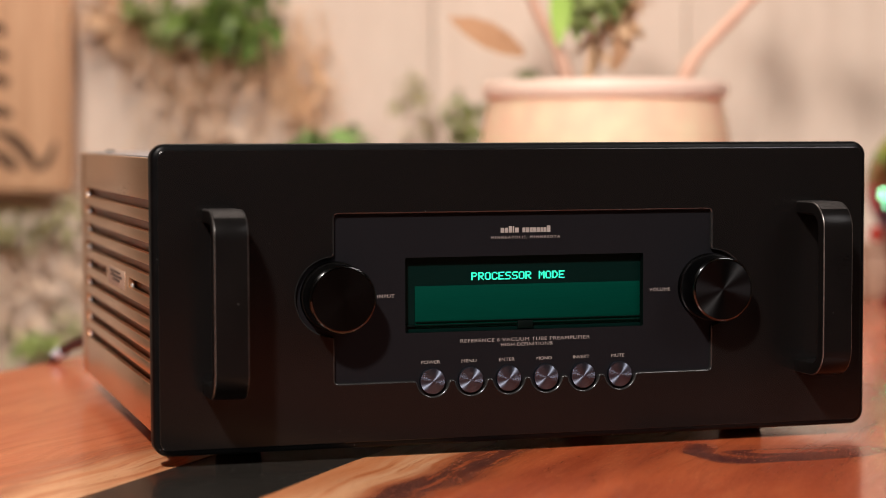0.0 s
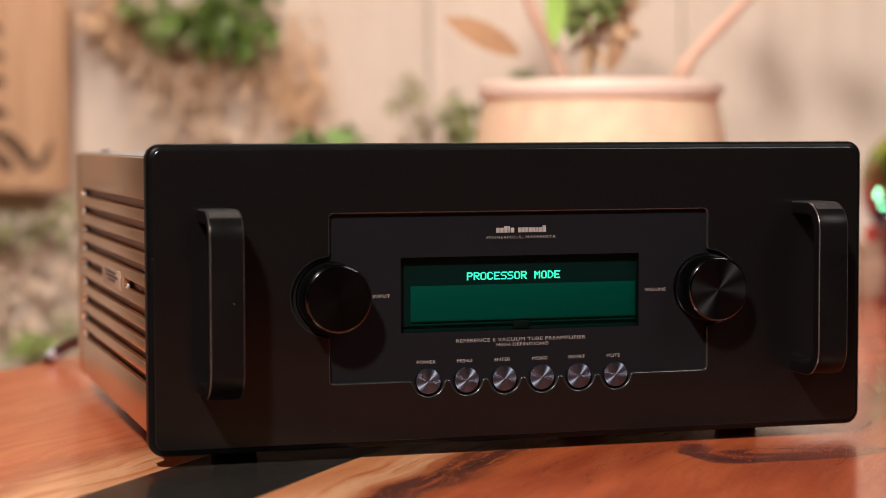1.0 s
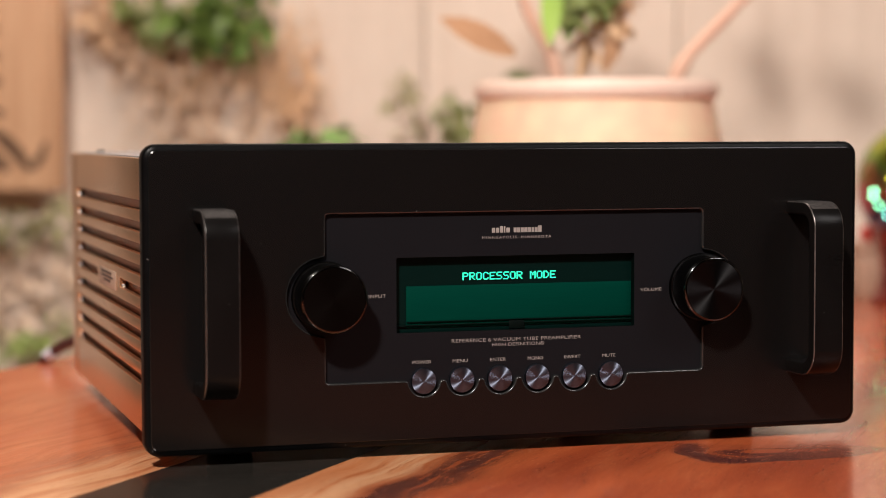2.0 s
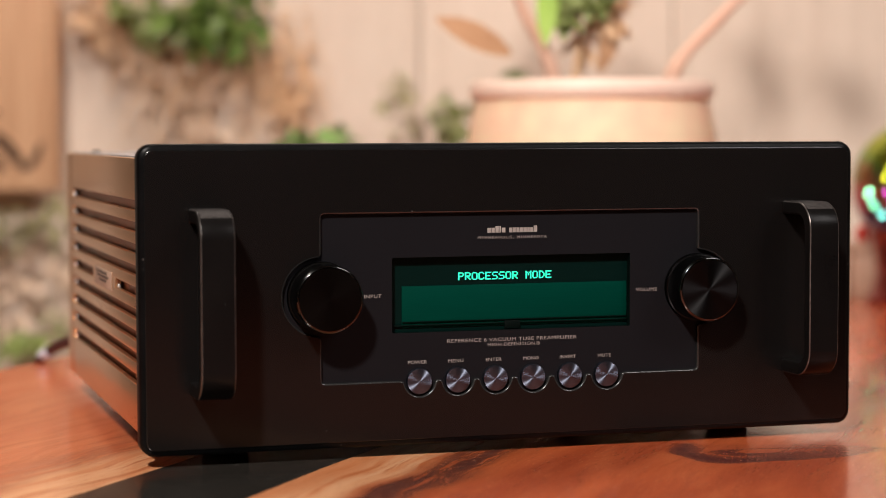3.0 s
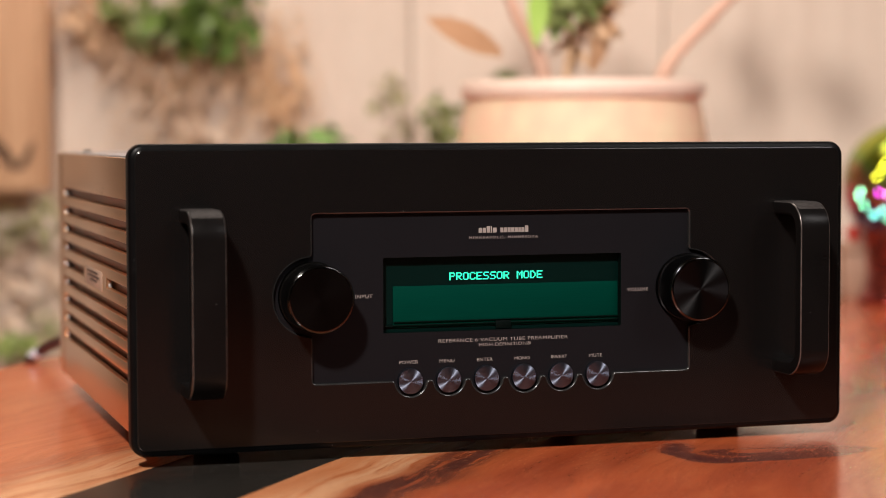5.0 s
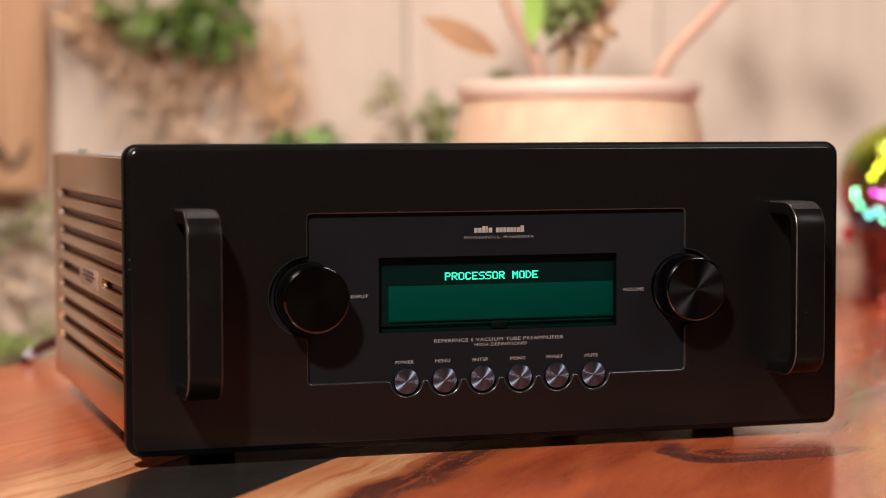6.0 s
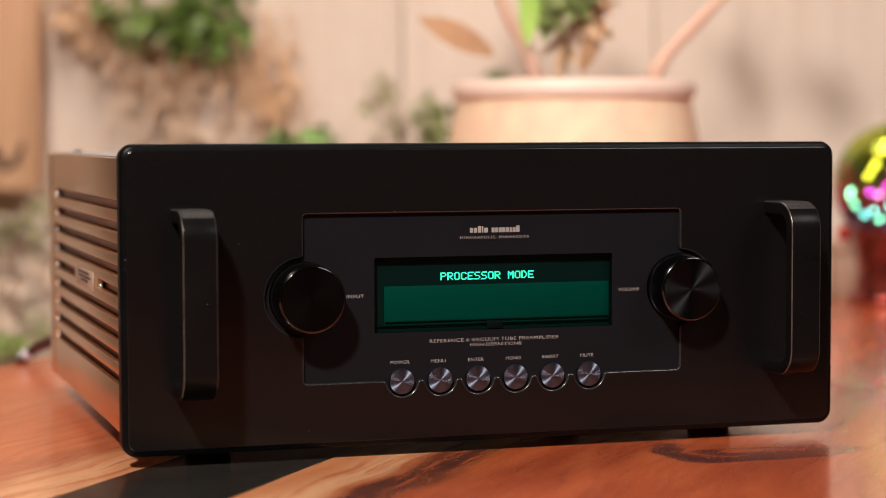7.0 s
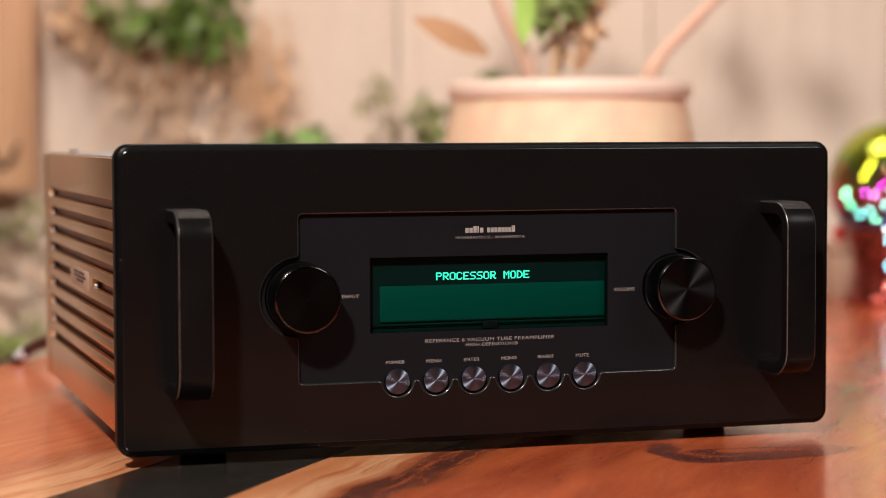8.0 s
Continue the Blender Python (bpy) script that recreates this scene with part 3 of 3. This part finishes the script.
for i in range(6):
    b = new("push_button", button_mesh)
    b.parent, b.matrix_local = amp, pose(-0.0640 + 0.02546 * i, 0, ZF + 0.0404)


def handle(x):
    """A flat bar bent twice, with softened edges, standing off the faceplate."""
    r, zt, zb, out, thick, wide = 0.0140, 0.1476, 0.0415, -0.0355, 0.0085, 0.0106
    line = [(0.002, zt)] + [(out + r + r * math.cos(t), zt - r + r * math.sin(t)) for t in np.linspace(math.pi / 2, math.pi, 12)]
    line += [(out + r + r * math.cos(t), zb + r + r * math.sin(t)) for t in np.linspace(math.pi, 1.5 * math.pi, 12)] + [(0.002, zb)]
    cs = round_rect(-wide, wide, -thick / 2, thick / 2, 0.0013, 4)
    m = len(cs)
    bm, rings = bmesh.new(), []
    for i, (y, z) in enumerate(line):
        y0, z0 = line[max(i - 1, 0)]
        y1, z1 = line[min(i + 1, len(line) - 1)]
        k = math.hypot(y1 - y0, z1 - z0)
        ny, nz = (z1 - z0) / k, -(y1 - y0) / k
        rings.append([bm.verts.new((x + a, y + ny * b, ZF + z + nz * b)) for a, b in cs])
    for i, (p, q) in enumerate(zip(rings, rings[1:])):
        for k in range(m):
            f = bm.faces.new((p[k], p[(k + 1) % m], q[(k + 1) % m], q[k]))
            f.material_index = int(6 <= k <= 7 or 11 <= k <= 12)      # corners coloured bright for lamp highlights
            if k == 9 and i < 6:
                f.material_index = 2                                  # dust on the upper arm, with light from above painted in
    bm.faces.new(rings[0])
    bm.faces.new(rings[-1][::-1])
    return bm


for x in (-0.2000, 0.1997):
    bar = part("handle", handle(x), M_HANDLE, amp, "black bent-bar rack handle with highlights painted along its edges").data
    bar.materials.append(M_GLINT_EDGE)
    bar.materials.append(M_LIT_TOP)

# chassis: slotted sides, glossy cover, back, floor
CX, CB, CT, YB = 0.235, ZF + 0.0082, ZF + 0.1822, 0.417
SLOTS = [ZF + 0.1524 - 0.01386 * i for i in range(9)]


def side_panel(sign):
    """Front and rear posts, with a slat between each pair of slots; the middle slot is broken by a solid field."""
    a, b = sorted((sign * CX, sign * (CX - 0.004)))
    y0, y1 = 0.022, 0.386
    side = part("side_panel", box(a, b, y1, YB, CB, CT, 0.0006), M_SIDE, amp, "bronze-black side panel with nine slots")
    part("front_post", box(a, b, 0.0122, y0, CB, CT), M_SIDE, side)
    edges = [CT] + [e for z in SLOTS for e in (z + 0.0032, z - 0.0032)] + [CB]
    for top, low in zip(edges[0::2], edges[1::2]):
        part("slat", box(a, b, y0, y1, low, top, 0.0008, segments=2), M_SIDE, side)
    for i, z in enumerate(SLOTS):
        for y in (y1, 0.148) if i == 4 else (y1,):
            # pale piece added in place of the glint on the slot's end
            part("slot_glint", box(a + 0.0012, b - 0.0004, y - 0.0042, y - 0.0002, z - 0.0031, z - 0.0006, 0.0008), M_TOP, side, "pale piece standing for the glint at a slot's end")
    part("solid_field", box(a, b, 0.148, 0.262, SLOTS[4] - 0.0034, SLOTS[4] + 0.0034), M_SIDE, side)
    return side


for sign in (-1, 1):
    side = side_panel(sign)
    if sign < 0:
        part("sticker", box(-CX - 0.0005, -CX - 0.0001, 0.164, 0.250, SLOTS[4] - 0.0068, SLOTS[4] + 0.0060, 0.0001), M_STICKER, side, "small tan sticker with dark print")
        bm = bmesh.new()
        for k, (y0, y1) in enumerate(((0.185, 0.238), (0.178, 0.236), (0.190, 0.225))):
            box(-CX - 0.0008, -CX - 0.0005, y0, y1, SLOTS[4] + 0.0026 - 0.0028 * k, SLOTS[4] + 0.0042 - 0.0028 * k, bm=bm)
        part("printed_bars", bm, M_PRINT, side, "dark printed bars", smooth=False)
part("inner_box", box(-CX + 0.0058, CX - 0.0058, 0.030, YB - 0.02, CB + 0.006, CT - 0.012), M_INNER, amp, "interior coloured red-brown for the table's reflection")
cover = part("top_cover", box(-CX + 0.0042, CX - 0.0042, 0.0124, YB - 0.001, CT - 0.0030, CT + 0.0012, 0.0006), M_TOP, amp, "brushed grey metal top cover")
for x in (-0.215, 0, 0.215):
    for y in (0.05, 0.39):
        part("screw", lathe([(0.0034, CT + 0.0010), (0.0034, CT + 0.0022), (0.0026, CT + 0.0028), (0.0, CT + 0.0028)], 16), M_RUBBER, cover, at=pose(x, y, 0))
part("rear_panel", box(-CX + 0.0042, CX - 0.0042, YB - 0.004, YB - 0.0012, CB, CT - 0.0032), M_SIDE, amp)
part("bottom_pan", box(-CX + 0.0042, CX - 0.0042, 0.0124, YB - 0.0045, CB, CB + 0.002), M_INNER, amp)
for x in (-0.178, 0.176):
    for y in (0.058, 0.36):
        part("foot", lathe([(0.0, CB), (0.0150, CB), (0.0150, 0.005), (0.0140, 0.0), (0.0, 0.0)], 32), M_RUBBER, amp, "black rubber foot", pose(x, y, 0))

# ---------- backdrop: carved panel, plants, pot, glass ball ----------


def leaf(bm, at, size, width=0.42, fold=0.25, curl=0.3):
    """One pointed leaf from its stalk along local y, folded along its rib and curling down."""
    rib, sides = [], ([], [])
    for k in range(5):
        t = k / 4
        w = size * width * 0.5 * math.sin(math.pi * min(1, t * 0.92 + 0.06)) ** 0.8
        z = -curl * size * t * t
        rib.append(bm.verts.new(at @ Vector((0, t * size, z))))
        for sgn, lst in ((-1, sides[0]), (1, sides[1])):
            lst.append(bm.verts.new(at @ Vector((sgn * w, t * size, z + fold * w))))
    for k in range(4):
        bm.faces.new((rib[k], rib[k + 1], sides[1][k + 1], sides[1][k]))
        bm.faces.new((rib[k], sides[0][k], sides[0][k + 1], rib[k + 1]))


def cloud(rng, count, centre, radii, size, hang=0.0, width=0.42):
    """Leaves scattered unevenly through an egg-shaped space, gathered into sprays with gaps between."""
    bm = bmesh.new()
    sprays = [Vector([min(0.85, max(-0.85, rng.gauss(0, 0.5))) * r for r in radii]) for _ in range(max(6, count // 8))]
    for _ in range(count):
        c = rng.choice(sprays) + Vector([rng.gauss(0, 0.17) * r for r in radii])
        turn = Euler((rng.gauss(-0.3 - hang, 0.6), rng.gauss(0, 0.5), rng.uniform(0, 6.28)))
        leaf(bm, Matrix.LocRotScale(Vector(centre) + c, turn, None), size * rng.uniform(0.6, 1.3), width * rng.uniform(0.8, 1.2))
    return bm


def strands(rng, count, top, spread, length, radius, drop=-1):
    """Thin wandering stems that hang (or rise) from a strip."""
    bm = bmesh.new()
    for _ in range(count):
        p = Vector(top) + Vector((rng.uniform(-1, 1) * spread[0], rng.uniform(-1, 1) * spread[1], rng.uniform(-1, 1) * spread[2]))
        ln, lean = length * rng.uniform(0.5, 1.1), rng.gauss(0, 0.25)
        pts = [p + Vector((lean * ln * t + rng.gauss(0, 0.006), rng.gauss(0, 0.006), drop * ln * t)) for t in (0, 0.3, 0.6, 1)]
        tube(bend(pts, 3), radius, 5, bm)
    return bm


def plant(name, label, category, groups, at=None):
    """A plant from (part name, mesh, material, label) rows."""
    ob = thing(name, label, category, at if at is not None else BACK)
    for pname, bm, m, lab in groups:
        piece = part(pname, bm, m, ob, lab)
        if pname.endswith(("tangle", "leaves", "tail", "foliage")):
            piece["kind"] = "stuff"
    return ob


rng = random.Random(11)
# carved board hung on the wall
board = thing("carved_panel", "tan carved wooden wall panel with dark cut-out leaf pattern", "wall panel", BACK @ pose(0, 2.93, 0))
S0, S1, H0 = -0.86, -0.543, 0.128
part("board", box(S0, S1, 0.0, 0.03, H0, 0.80, 0.004), M_CARVED, board)
part("border", box(S1 - 0.012, S1 - 0.004, -0.006, 0.002, H0, 0.80, 0.002), M_CARVED, board)


def cut(points, wide):
    """A tapering dark strip, slightly raised, that paints a cut's shade along a curve."""
    line = bend([(s, -0.0015, h) for s, h in points], 6)
    k = len(line) - 1
    bm = tube(line, [wide * (0.35 + 0.65 * math.sin(math.pi * i / k)) for i in range(k + 1)], 8)
    bmesh.ops.scale(bm, vec=(1, 0.35, 1), verts=bm.verts[:])
    return bm


for pts, w in (([(-0.655, 0.215), (-0.63, 0.205), (-0.605, 0.178), (-0.592, 0.158)], 0.009), ([(-0.592, 0.158), (-0.578, 0.172), (-0.566, 0.200)], 0.006),
               ([(-0.66, 0.188), (-0.638, 0.172), (-0.622, 0.158)], 0.009), ([(-0.66, 0.252), (-0.645, 0.243), (-0.628, 0.240)], 0.008),
               ([(-0.66, 0.300), (-0.645, 0.288), (-0.632, 0.286)], 0.008), ([(-0.66, 0.335), (-0.645, 0.325), (-0.634, 0.322)], 0.007), ([(-0.66, 0.375), (-0.645, 0.362), (-0.636, 0.360)], 0.008),
               ([(-0.72, 0.30), (-0.70, 0.24), (-0.71, 0.17)], 0.012), ([(-0.76, 0.40), (-0.70, 0.42), (-0.66, 0.46)], 0.010)):
    part("cut_shade", cut(pts, w), M_CUT, board)

# hanging plant: green top, dry brown tails
plant("hanging_plant", "hanging plant with green top leaves and dry brown tails", "plant", [
    ("twig_tangle", strands(rng, 60, (-0.29, 2.955, 0.37), (0.12, 0.03, 0.04), 0.19, 0.0011), M_DRY, "thin dry stems"),
    ("green_leaves", cloud(rng, 180, (-0.318, 2.93, 0.388), (0.070, 0.04, 0.052), 0.032, 0.3, 0.5), M_GREEN, "small green leaves"),
    ("green_tail", cloud(rng, 56, (-0.300, 2.93, 0.352), (0.050, 0.03, 0.036), 0.028, 0.5, 0.5), M_GREEN, "small green leaves"),
    ("olive_leaves", cloud(rng, 120, (-0.395, 2.94, 0.388), (0.070, 0.03, 0.040), 0.028, 0.4, 0.5), M_SHRUB, "olive-green leaves"),
    ("dry_leaves", cloud(rng, 130, (-0.226, 2.972, 0.296), (0.046, 0.014, 0.085), 0.021, 0.9), M_DRY, "dry brown leaves"),
    ("dry_tail", cloud(rng, 60, (-0.315, 2.972, 0.285), (0.080, 0.02, 0.070), 0.022, 0.9), M_DRY, "dry brown leaves"),
    ("pale_leaves", cloud(rng, 120, (-0.345, 2.968, 0.290), (0.10, 0.02, 0.075), 0.022, 0.9), M_PALE, "pale dry leaves")])
plant("hanging_plant", "hanging bunch of dry brown leaves beside the carved panel", "plant", [
    ("twig_tangle", strands(rng, 24, (-0.47, 2.955, 0.44), (0.05, 0.02, 0.03), 0.14, 0.0011), M_DRY, "thin dry stems"),
    ("pale_leaves", cloud(rng, 90, (-0.450, 2.965, 0.340), (0.060, 0.015, 0.045), 0.022, 0.7), M_PALE, "pale dry leaves"),
    ("dry_leaves", cloud(rng, 150, (-0.475, 2.96, 0.385), (0.055, 0.02, 0.045), 0.024, 0.7), M_DRY, "dry brown leaves")])
# low green sprig behind the amplifier
plant("fern_sprig", "low bright green leafy sprig by the plank wall", "plant", [
    ("twig_tangle", strands(rng, 8, (-0.155, 2.70, -0.74), (0.02, 0.02, 0.01), 0.88, 0.0020, 1), M_OLIVE, "thin green stems"),
    ("leaves", cloud(rng, 60, (-0.150, 2.70, 0.194), (0.048, 0.03, 0.020), 0.030, 0.1, 0.5), M_SPRIG, "bright green leaves")])
# sparse olive plant beside the pot
plant("olive_shrub", "sparse olive-green shrub against the plank wall", "plant", [
    ("twig_tangle", strands(rng, 12, (0.0, 2.80, -0.75), (0.04, 0.03, 0.01), 0.92, 0.0011, 1), M_OLIVE, "thin brown stems"),
    ("pale_leaves", cloud(rng, 44, (-0.052, 2.90, 0.265), (0.032, 0.02, 0.065), 0.022, 0.4), M_OLIVE, "grey-olive leaves"),
    ("leaves", cloud(rng, 80, (0.040, 2.84, 0.232), (0.032, 0.03, 0.050), 0.024, 0.4, 0.5), M_SHRUB, "olive-green leaves"),
    ("top_leaves", cloud(rng, 16, (0.118, 2.84, 0.290), (0.012, 0.02, 0.012), 0.026, 0.4, 0.5), M_GREEN, "dark green leaves")])
# low growth below the carved panel
plant("ground_plant", "tangle of dry grass and green leaves by the wall", "plant", [
    ("twig_tangle", strands(rng, 60, (-0.62, 2.94, -0.76), (0.16, 0.05, 0.01), 0.80, 0.0016, 1), M_PALE, "dry grass stems"),
    ("olive_leaves", cloud(rng, 170, (-0.62, 2.94, 0.080), (0.15, 0.02, 0.030), 0.024, 0.3), M_OLIVE, "olive leaves"),
    ("dry_leaves", cloud(rng, 150, (-0.62, 2.95, -0.01), (0.15, 0.02, 0.06), 0.024, 0.3), M_PALE, "dry pale leaves"),
    ("green_leaves", cloud(rng, 40, (-0.58, 2.93, -0.085), (0.10, 0.03, 0.035), 0.030, 0.3, 0.5), M_MID, "green leaves")])

# clay pot with a young plant
POT = BACK @ pose(0.1715, 2.15, 0.0052)
pot = thing("clay_pot", "large pale painted clay pot with thick pink rim", "plant pot", POT)
part("body", lathe([(0.0, 0.0), (0.084, 0.0), (0.090, 0.006), (0.112, 0.06), (0.128, 0.12), (0.1335, 0.17), (0.132, 0.200), (0.127, 0.228), (0.1225, 0.243), (0.112, 0.243), (0.110, 0.220), (0.0, 0.217)], 80), M_CLAY, pot, "pale orange painted clay body")
part("rim", lathe([(0.111, 0.240), (0.1235, 0.2395), (0.1285, 0.2425), (0.1300, 0.247), (0.1300, 0.254), (0.127, 0.2590), (0.118, 0.2600), (0.112, 0.257), (0.111, 0.240)], 80), M_RIM, pot, "thick pink clay rim")
bm = lathe([(0.108, 0.232), (0.108, 0.240), (0.07, 0.246), (0.0, 0.248)], 40)
for w in bm.verts:
    w.co.z += 0.004 * noise.noise(w.co * 60)
part("soil", bm, M_SOIL, pot, "dark potting soil")


def blade(name, p0, p1, width, m, parent, label, face=(0.1, -1, 0.35), curl=0.15):
    """One large leaf from p0 to p1, its upper side turned to face."""
    y = Vector(p1) - Vector(p0)
    size = y.length
    y.normalize()
    x = y.cross(Vector(face)).normalized()
    mat = Matrix.Translation(p0) @ Matrix((x, y, x.cross(y))).transposed().to_4x4()
    bm = bmesh.new()
    leaf(bm, mat, size, width, 0.06, curl)
    return part(name, bm, m, parent, label)


grown_plant = plant("potted_plant", "young plant with two pinkish stems, lime and brown leaves", "plant", [
    ("stem", tube(bend([(-0.035, 0.0, 0.235), (-0.047, 0.0, 0.285), (-0.073, 0.0, 0.335), (-0.105, 0.0, 0.43)], 5), [0.0085] * 6 + [0.0065] * 5 + [0.0055] * 5, 12), M_STEM, "pinkish brown stem"),
    ("stem", tube(bend([(0.078, 0.0, 0.235), (0.092, 0.0, 0.278), (0.135, 0.0, 0.325), (0.20, 0.0, 0.39)], 5), [0.0085] * 6 + [0.0065] * 5 + [0.0055] * 5, 12), M_STEM, "pinkish brown stem"),
    ("thin_stem", tube(bend([(-0.02, 0.03, 0.235), (-0.012, 0.03, 0.30), (-0.02, 0.02, 0.38), (-0.03, 0.02, 0.45)], 5), 0.0045, 10), M_DRY, "thin brown stem"),
    ("foliage", cloud(rng, 40, (-0.004, 0.01, 0.342), (0.036, 0.02, 0.034), 0.024, 0.3, 0.5), M_SHRUB, "small olive leaves")], POT)
part("dry_foliage", cloud(rng, 70, (0.018, 0.03, 0.325), (0.026, 0.02, 0.070), 0.026, 0.5, 0.34), M_DRY, grown_plant, "dry tan leaves")["kind"] = "stuff"
blade("lime_leaf", (-0.044, 0.01, 0.375), (-0.050, -0.03, 0.303), 0.30, M_LIME, grown_plant, "lime green leaf")
blade("lime_leaf", (-0.058, 0.01, 0.385), (-0.040, -0.02, 0.322), 0.32, M_LIME, grown_plant, "lime green leaf")
for p0, p1 in (((-0.012, 0.02, 0.372), (-0.002, -0.01, 0.326)), ((-0.026, 0.02, 0.350), (-0.030, -0.01, 0.306)), ((0.004, 0.02, 0.372), (0.026, 0.0, 0.346))):
    blade("leaf", p0, p1, 0.45, M_SHRUB, grown_plant, "mid-green leaf")
for p0, p1, w in (((-0.086, 0.02, 0.290), (-0.160, -0.01, 0.330), 0.34), ((0.010, 0.02, 0.270), (0.032, 0.01, 0.335), 0.30)):
    blade("dry_leaf", p0, p1, w, M_TAN, grown_plant, "dry brown leaf")

# the plant's crown, higher up: unseen, added to cast leaf shadows on the wall
part("thin_stem", tube(bend([(-0.03, 0.02, 0.448), (-0.01, 0.01, 0.56), (0.04, 0.0, 0.66), (0.08, 0.0, 0.78)], 5), 0.0040, 10), M_DRY, grown_plant, "thin brown stem")
part("thin_stem", tube(bend([(-0.105, 0.0, 0.428), (-0.135, 0.0, 0.54), (-0.13, 0.0, 0.64), (-0.15, 0.0, 0.76)], 5), 0.0050, 10), M_STEM, grown_plant, "pinkish brown stem")
part("thin_stem", tube(bend([(0.20, 0.0, 0.388), (0.26, 0.0, 0.45), (0.30, 0.0, 0.55), (0.31, 0.0, 0.70)], 5), 0.0050, 10), M_STEM, grown_plant, "pinkish brown stem")
for c, r, k in (((0.075, 0.0, 0.72), (0.10, 0.04, 0.09), 11), ((-0.14, 0.0, 0.70), (0.06, 0.04, 0.07), 8), ((0.30, 0.0, 0.66), (0.05, 0.04, 0.06), 5)):
    part("unseen_foliage", cloud(rng, k, c, r, 0.070, 0.3, 0.36), M_MID, grown_plant, "unseen mid-green leaves added to shade the wall")["kind"] = "stuff"

# iridescent glass ball lamp with coloured light beads
BALL = BACK @ pose(0.5790, 2.40, 0.0052)
ball = thing("glass_ball_lamp", "iridescent glass ball on red lacquered foot with lights", "decorative lamp", BALL)
HB, RB = 0.1418, 0.0755
bm = bmesh.new()
bmesh.ops.create_uvsphere(bm, u_segments=64, v_segments=40, radius=RB)
globe = part("globe", bm, M_IRID, ball, "iridescent green and gold mirrored glass", pose(0, 0, HB))
part("foot", lathe([(0.0, 0.0), (0.056, 0.0), (0.058, 0.006), (0.050, 0.016), (0.046, 0.035), (0.048, 0.06), (0.056, 0.085), (0.054, 0.100), (0.0, 0.095)], 56), M_BASE, ball, "red and orange lacquered foot")
COLOURS = {"green": (0.25, 1.0, 0.5), "teal": (0.2, 0.9, 0.75), "pink": (1.0, 0.35, 0.9), "magenta": (0.9, 0.05, 0.75), "yellow": (0.9, 0.85, 0.05), "white": (0.75, 0.95, 1.0), "blue": (0.25, 0.75, 1.0)}
GLOW = {k: glow(k + "_bead", c, 12 if k in ("white", "blue") else 12) for k, c in COLOURS.items()}


def bead(colour, x, z, r=0.0024, front=None):
    z -= 0.0052
    y = -math.sqrt(max(0.0, (RB + 0.001) ** 2 - x * x - (z - HB) ** 2)) if front is None else front
    part("light_bead", lathe([(0.0, -r), (r * 0.7, -r * 0.7), (r, 0), (r * 0.7, r * 0.7), (0.0, r)], 12), GLOW[colour], ball, colour + " light bead", pose(x, y, z))


for colour, x, z in (("green", -0.0590, 0.1405), ("green", -0.0595, 0.1350), ("green", -0.0540, 0.1240), ("magenta", -0.0410, 0.1395), ("pink", -0.0315, 0.1370), ("teal", -0.0355, 0.1185),
                     ("yellow", -0.0375, 0.1675), ("yellow", -0.0335, 0.1740), ("yellow", -0.0195, 0.1980), ("yellow", -0.0225, 0.1880), ("teal", -0.0190, 0.1255), ("green", -0.0140, 0.1450),
                     ("teal", -0.0440, 0.1130), ("magenta", -0.0225, 0.1490), ("green", -0.0280, 0.1080), ("yellow", -0.0430, 0.1580), ("teal", 0.012, 0.160), ("pink", 0.018, 0.135), ("yellow", 0.022, 0.185)):
    bead(colour, x - 0.005, z, 0.0022)
for colour, x, z in (("white", -0.0215, 0.0960), ("blue", -0.0205, 0.0830), ("white", -0.0150, 0.0655), ("blue", -0.0200, 0.0530), ("white", -0.0165, 0.0310), ("white", -0.013, 0.0630)):
    bead(colour, x + 0.002, z, 0.0028, -0.066)

# small wooden box and a red glass bauble beside the ball
crate = thing("wooden_box", "small plain brown wooden box on the table", "box", BACK @ pose(0.546, 2.47, 0.0052))
part("body", box(-0.030, 0.030, -0.022, 0.022, 0.0, 0.056, 0.002), M_BOX, crate)
part("lid", box(-0.032, 0.032, -0.024, 0.024, 0.0565, 0.070, 0.002), M_BOX, crate)
bauble = thing("glass_bauble", "small shiny red glass bauble on a wooden box", "bauble", BACK @ pose(0.531, 2.462, 0.0752))
bm = bmesh.new()
bmesh.ops.create_uvsphere(bm, u_segments=32, v_segments=20, radius=0.0105, matrix=Matrix.Translation((0, 0, 0.0105)))
part("globe", bm, M_BAUBLE, bauble)
part("cap", lathe([(0.0, 0.0205), (0.0032, 0.0205), (0.0032, 0.0240), (0.0, 0.0245)], 16), M_PALE_GREY, bauble, "pale metal cap")

# mains cable that leaves the back and drops over the table's edge
cable = thing("power_cable", "dark red-brown power cable running over the table edge", "cable")
part("cord", tube(bend([(-0.150, 0.419, 0.045), (-0.178, 0.49, 0.040), (-0.206, 0.555, 0.028), (-0.2335, 0.600, 0.010), (-0.2470, 0.6180, -0.016), (-0.2530, 0.6250, -0.06), (-0.256, 0.63, -0.30), (-0.26, 0.635, -0.70)], 8), 0.0048, 12), M_CORD, cable)
# pale sleeve added where the dark cord catches a highlight
part("cord_glint", tube([(-0.2318, 0.597, 0.0112), (-0.2375, 0.608, 0.0058)], 0.0056, 14), M_PALE_GREY, cable, "pale sleeve standing for the cable's highlight")
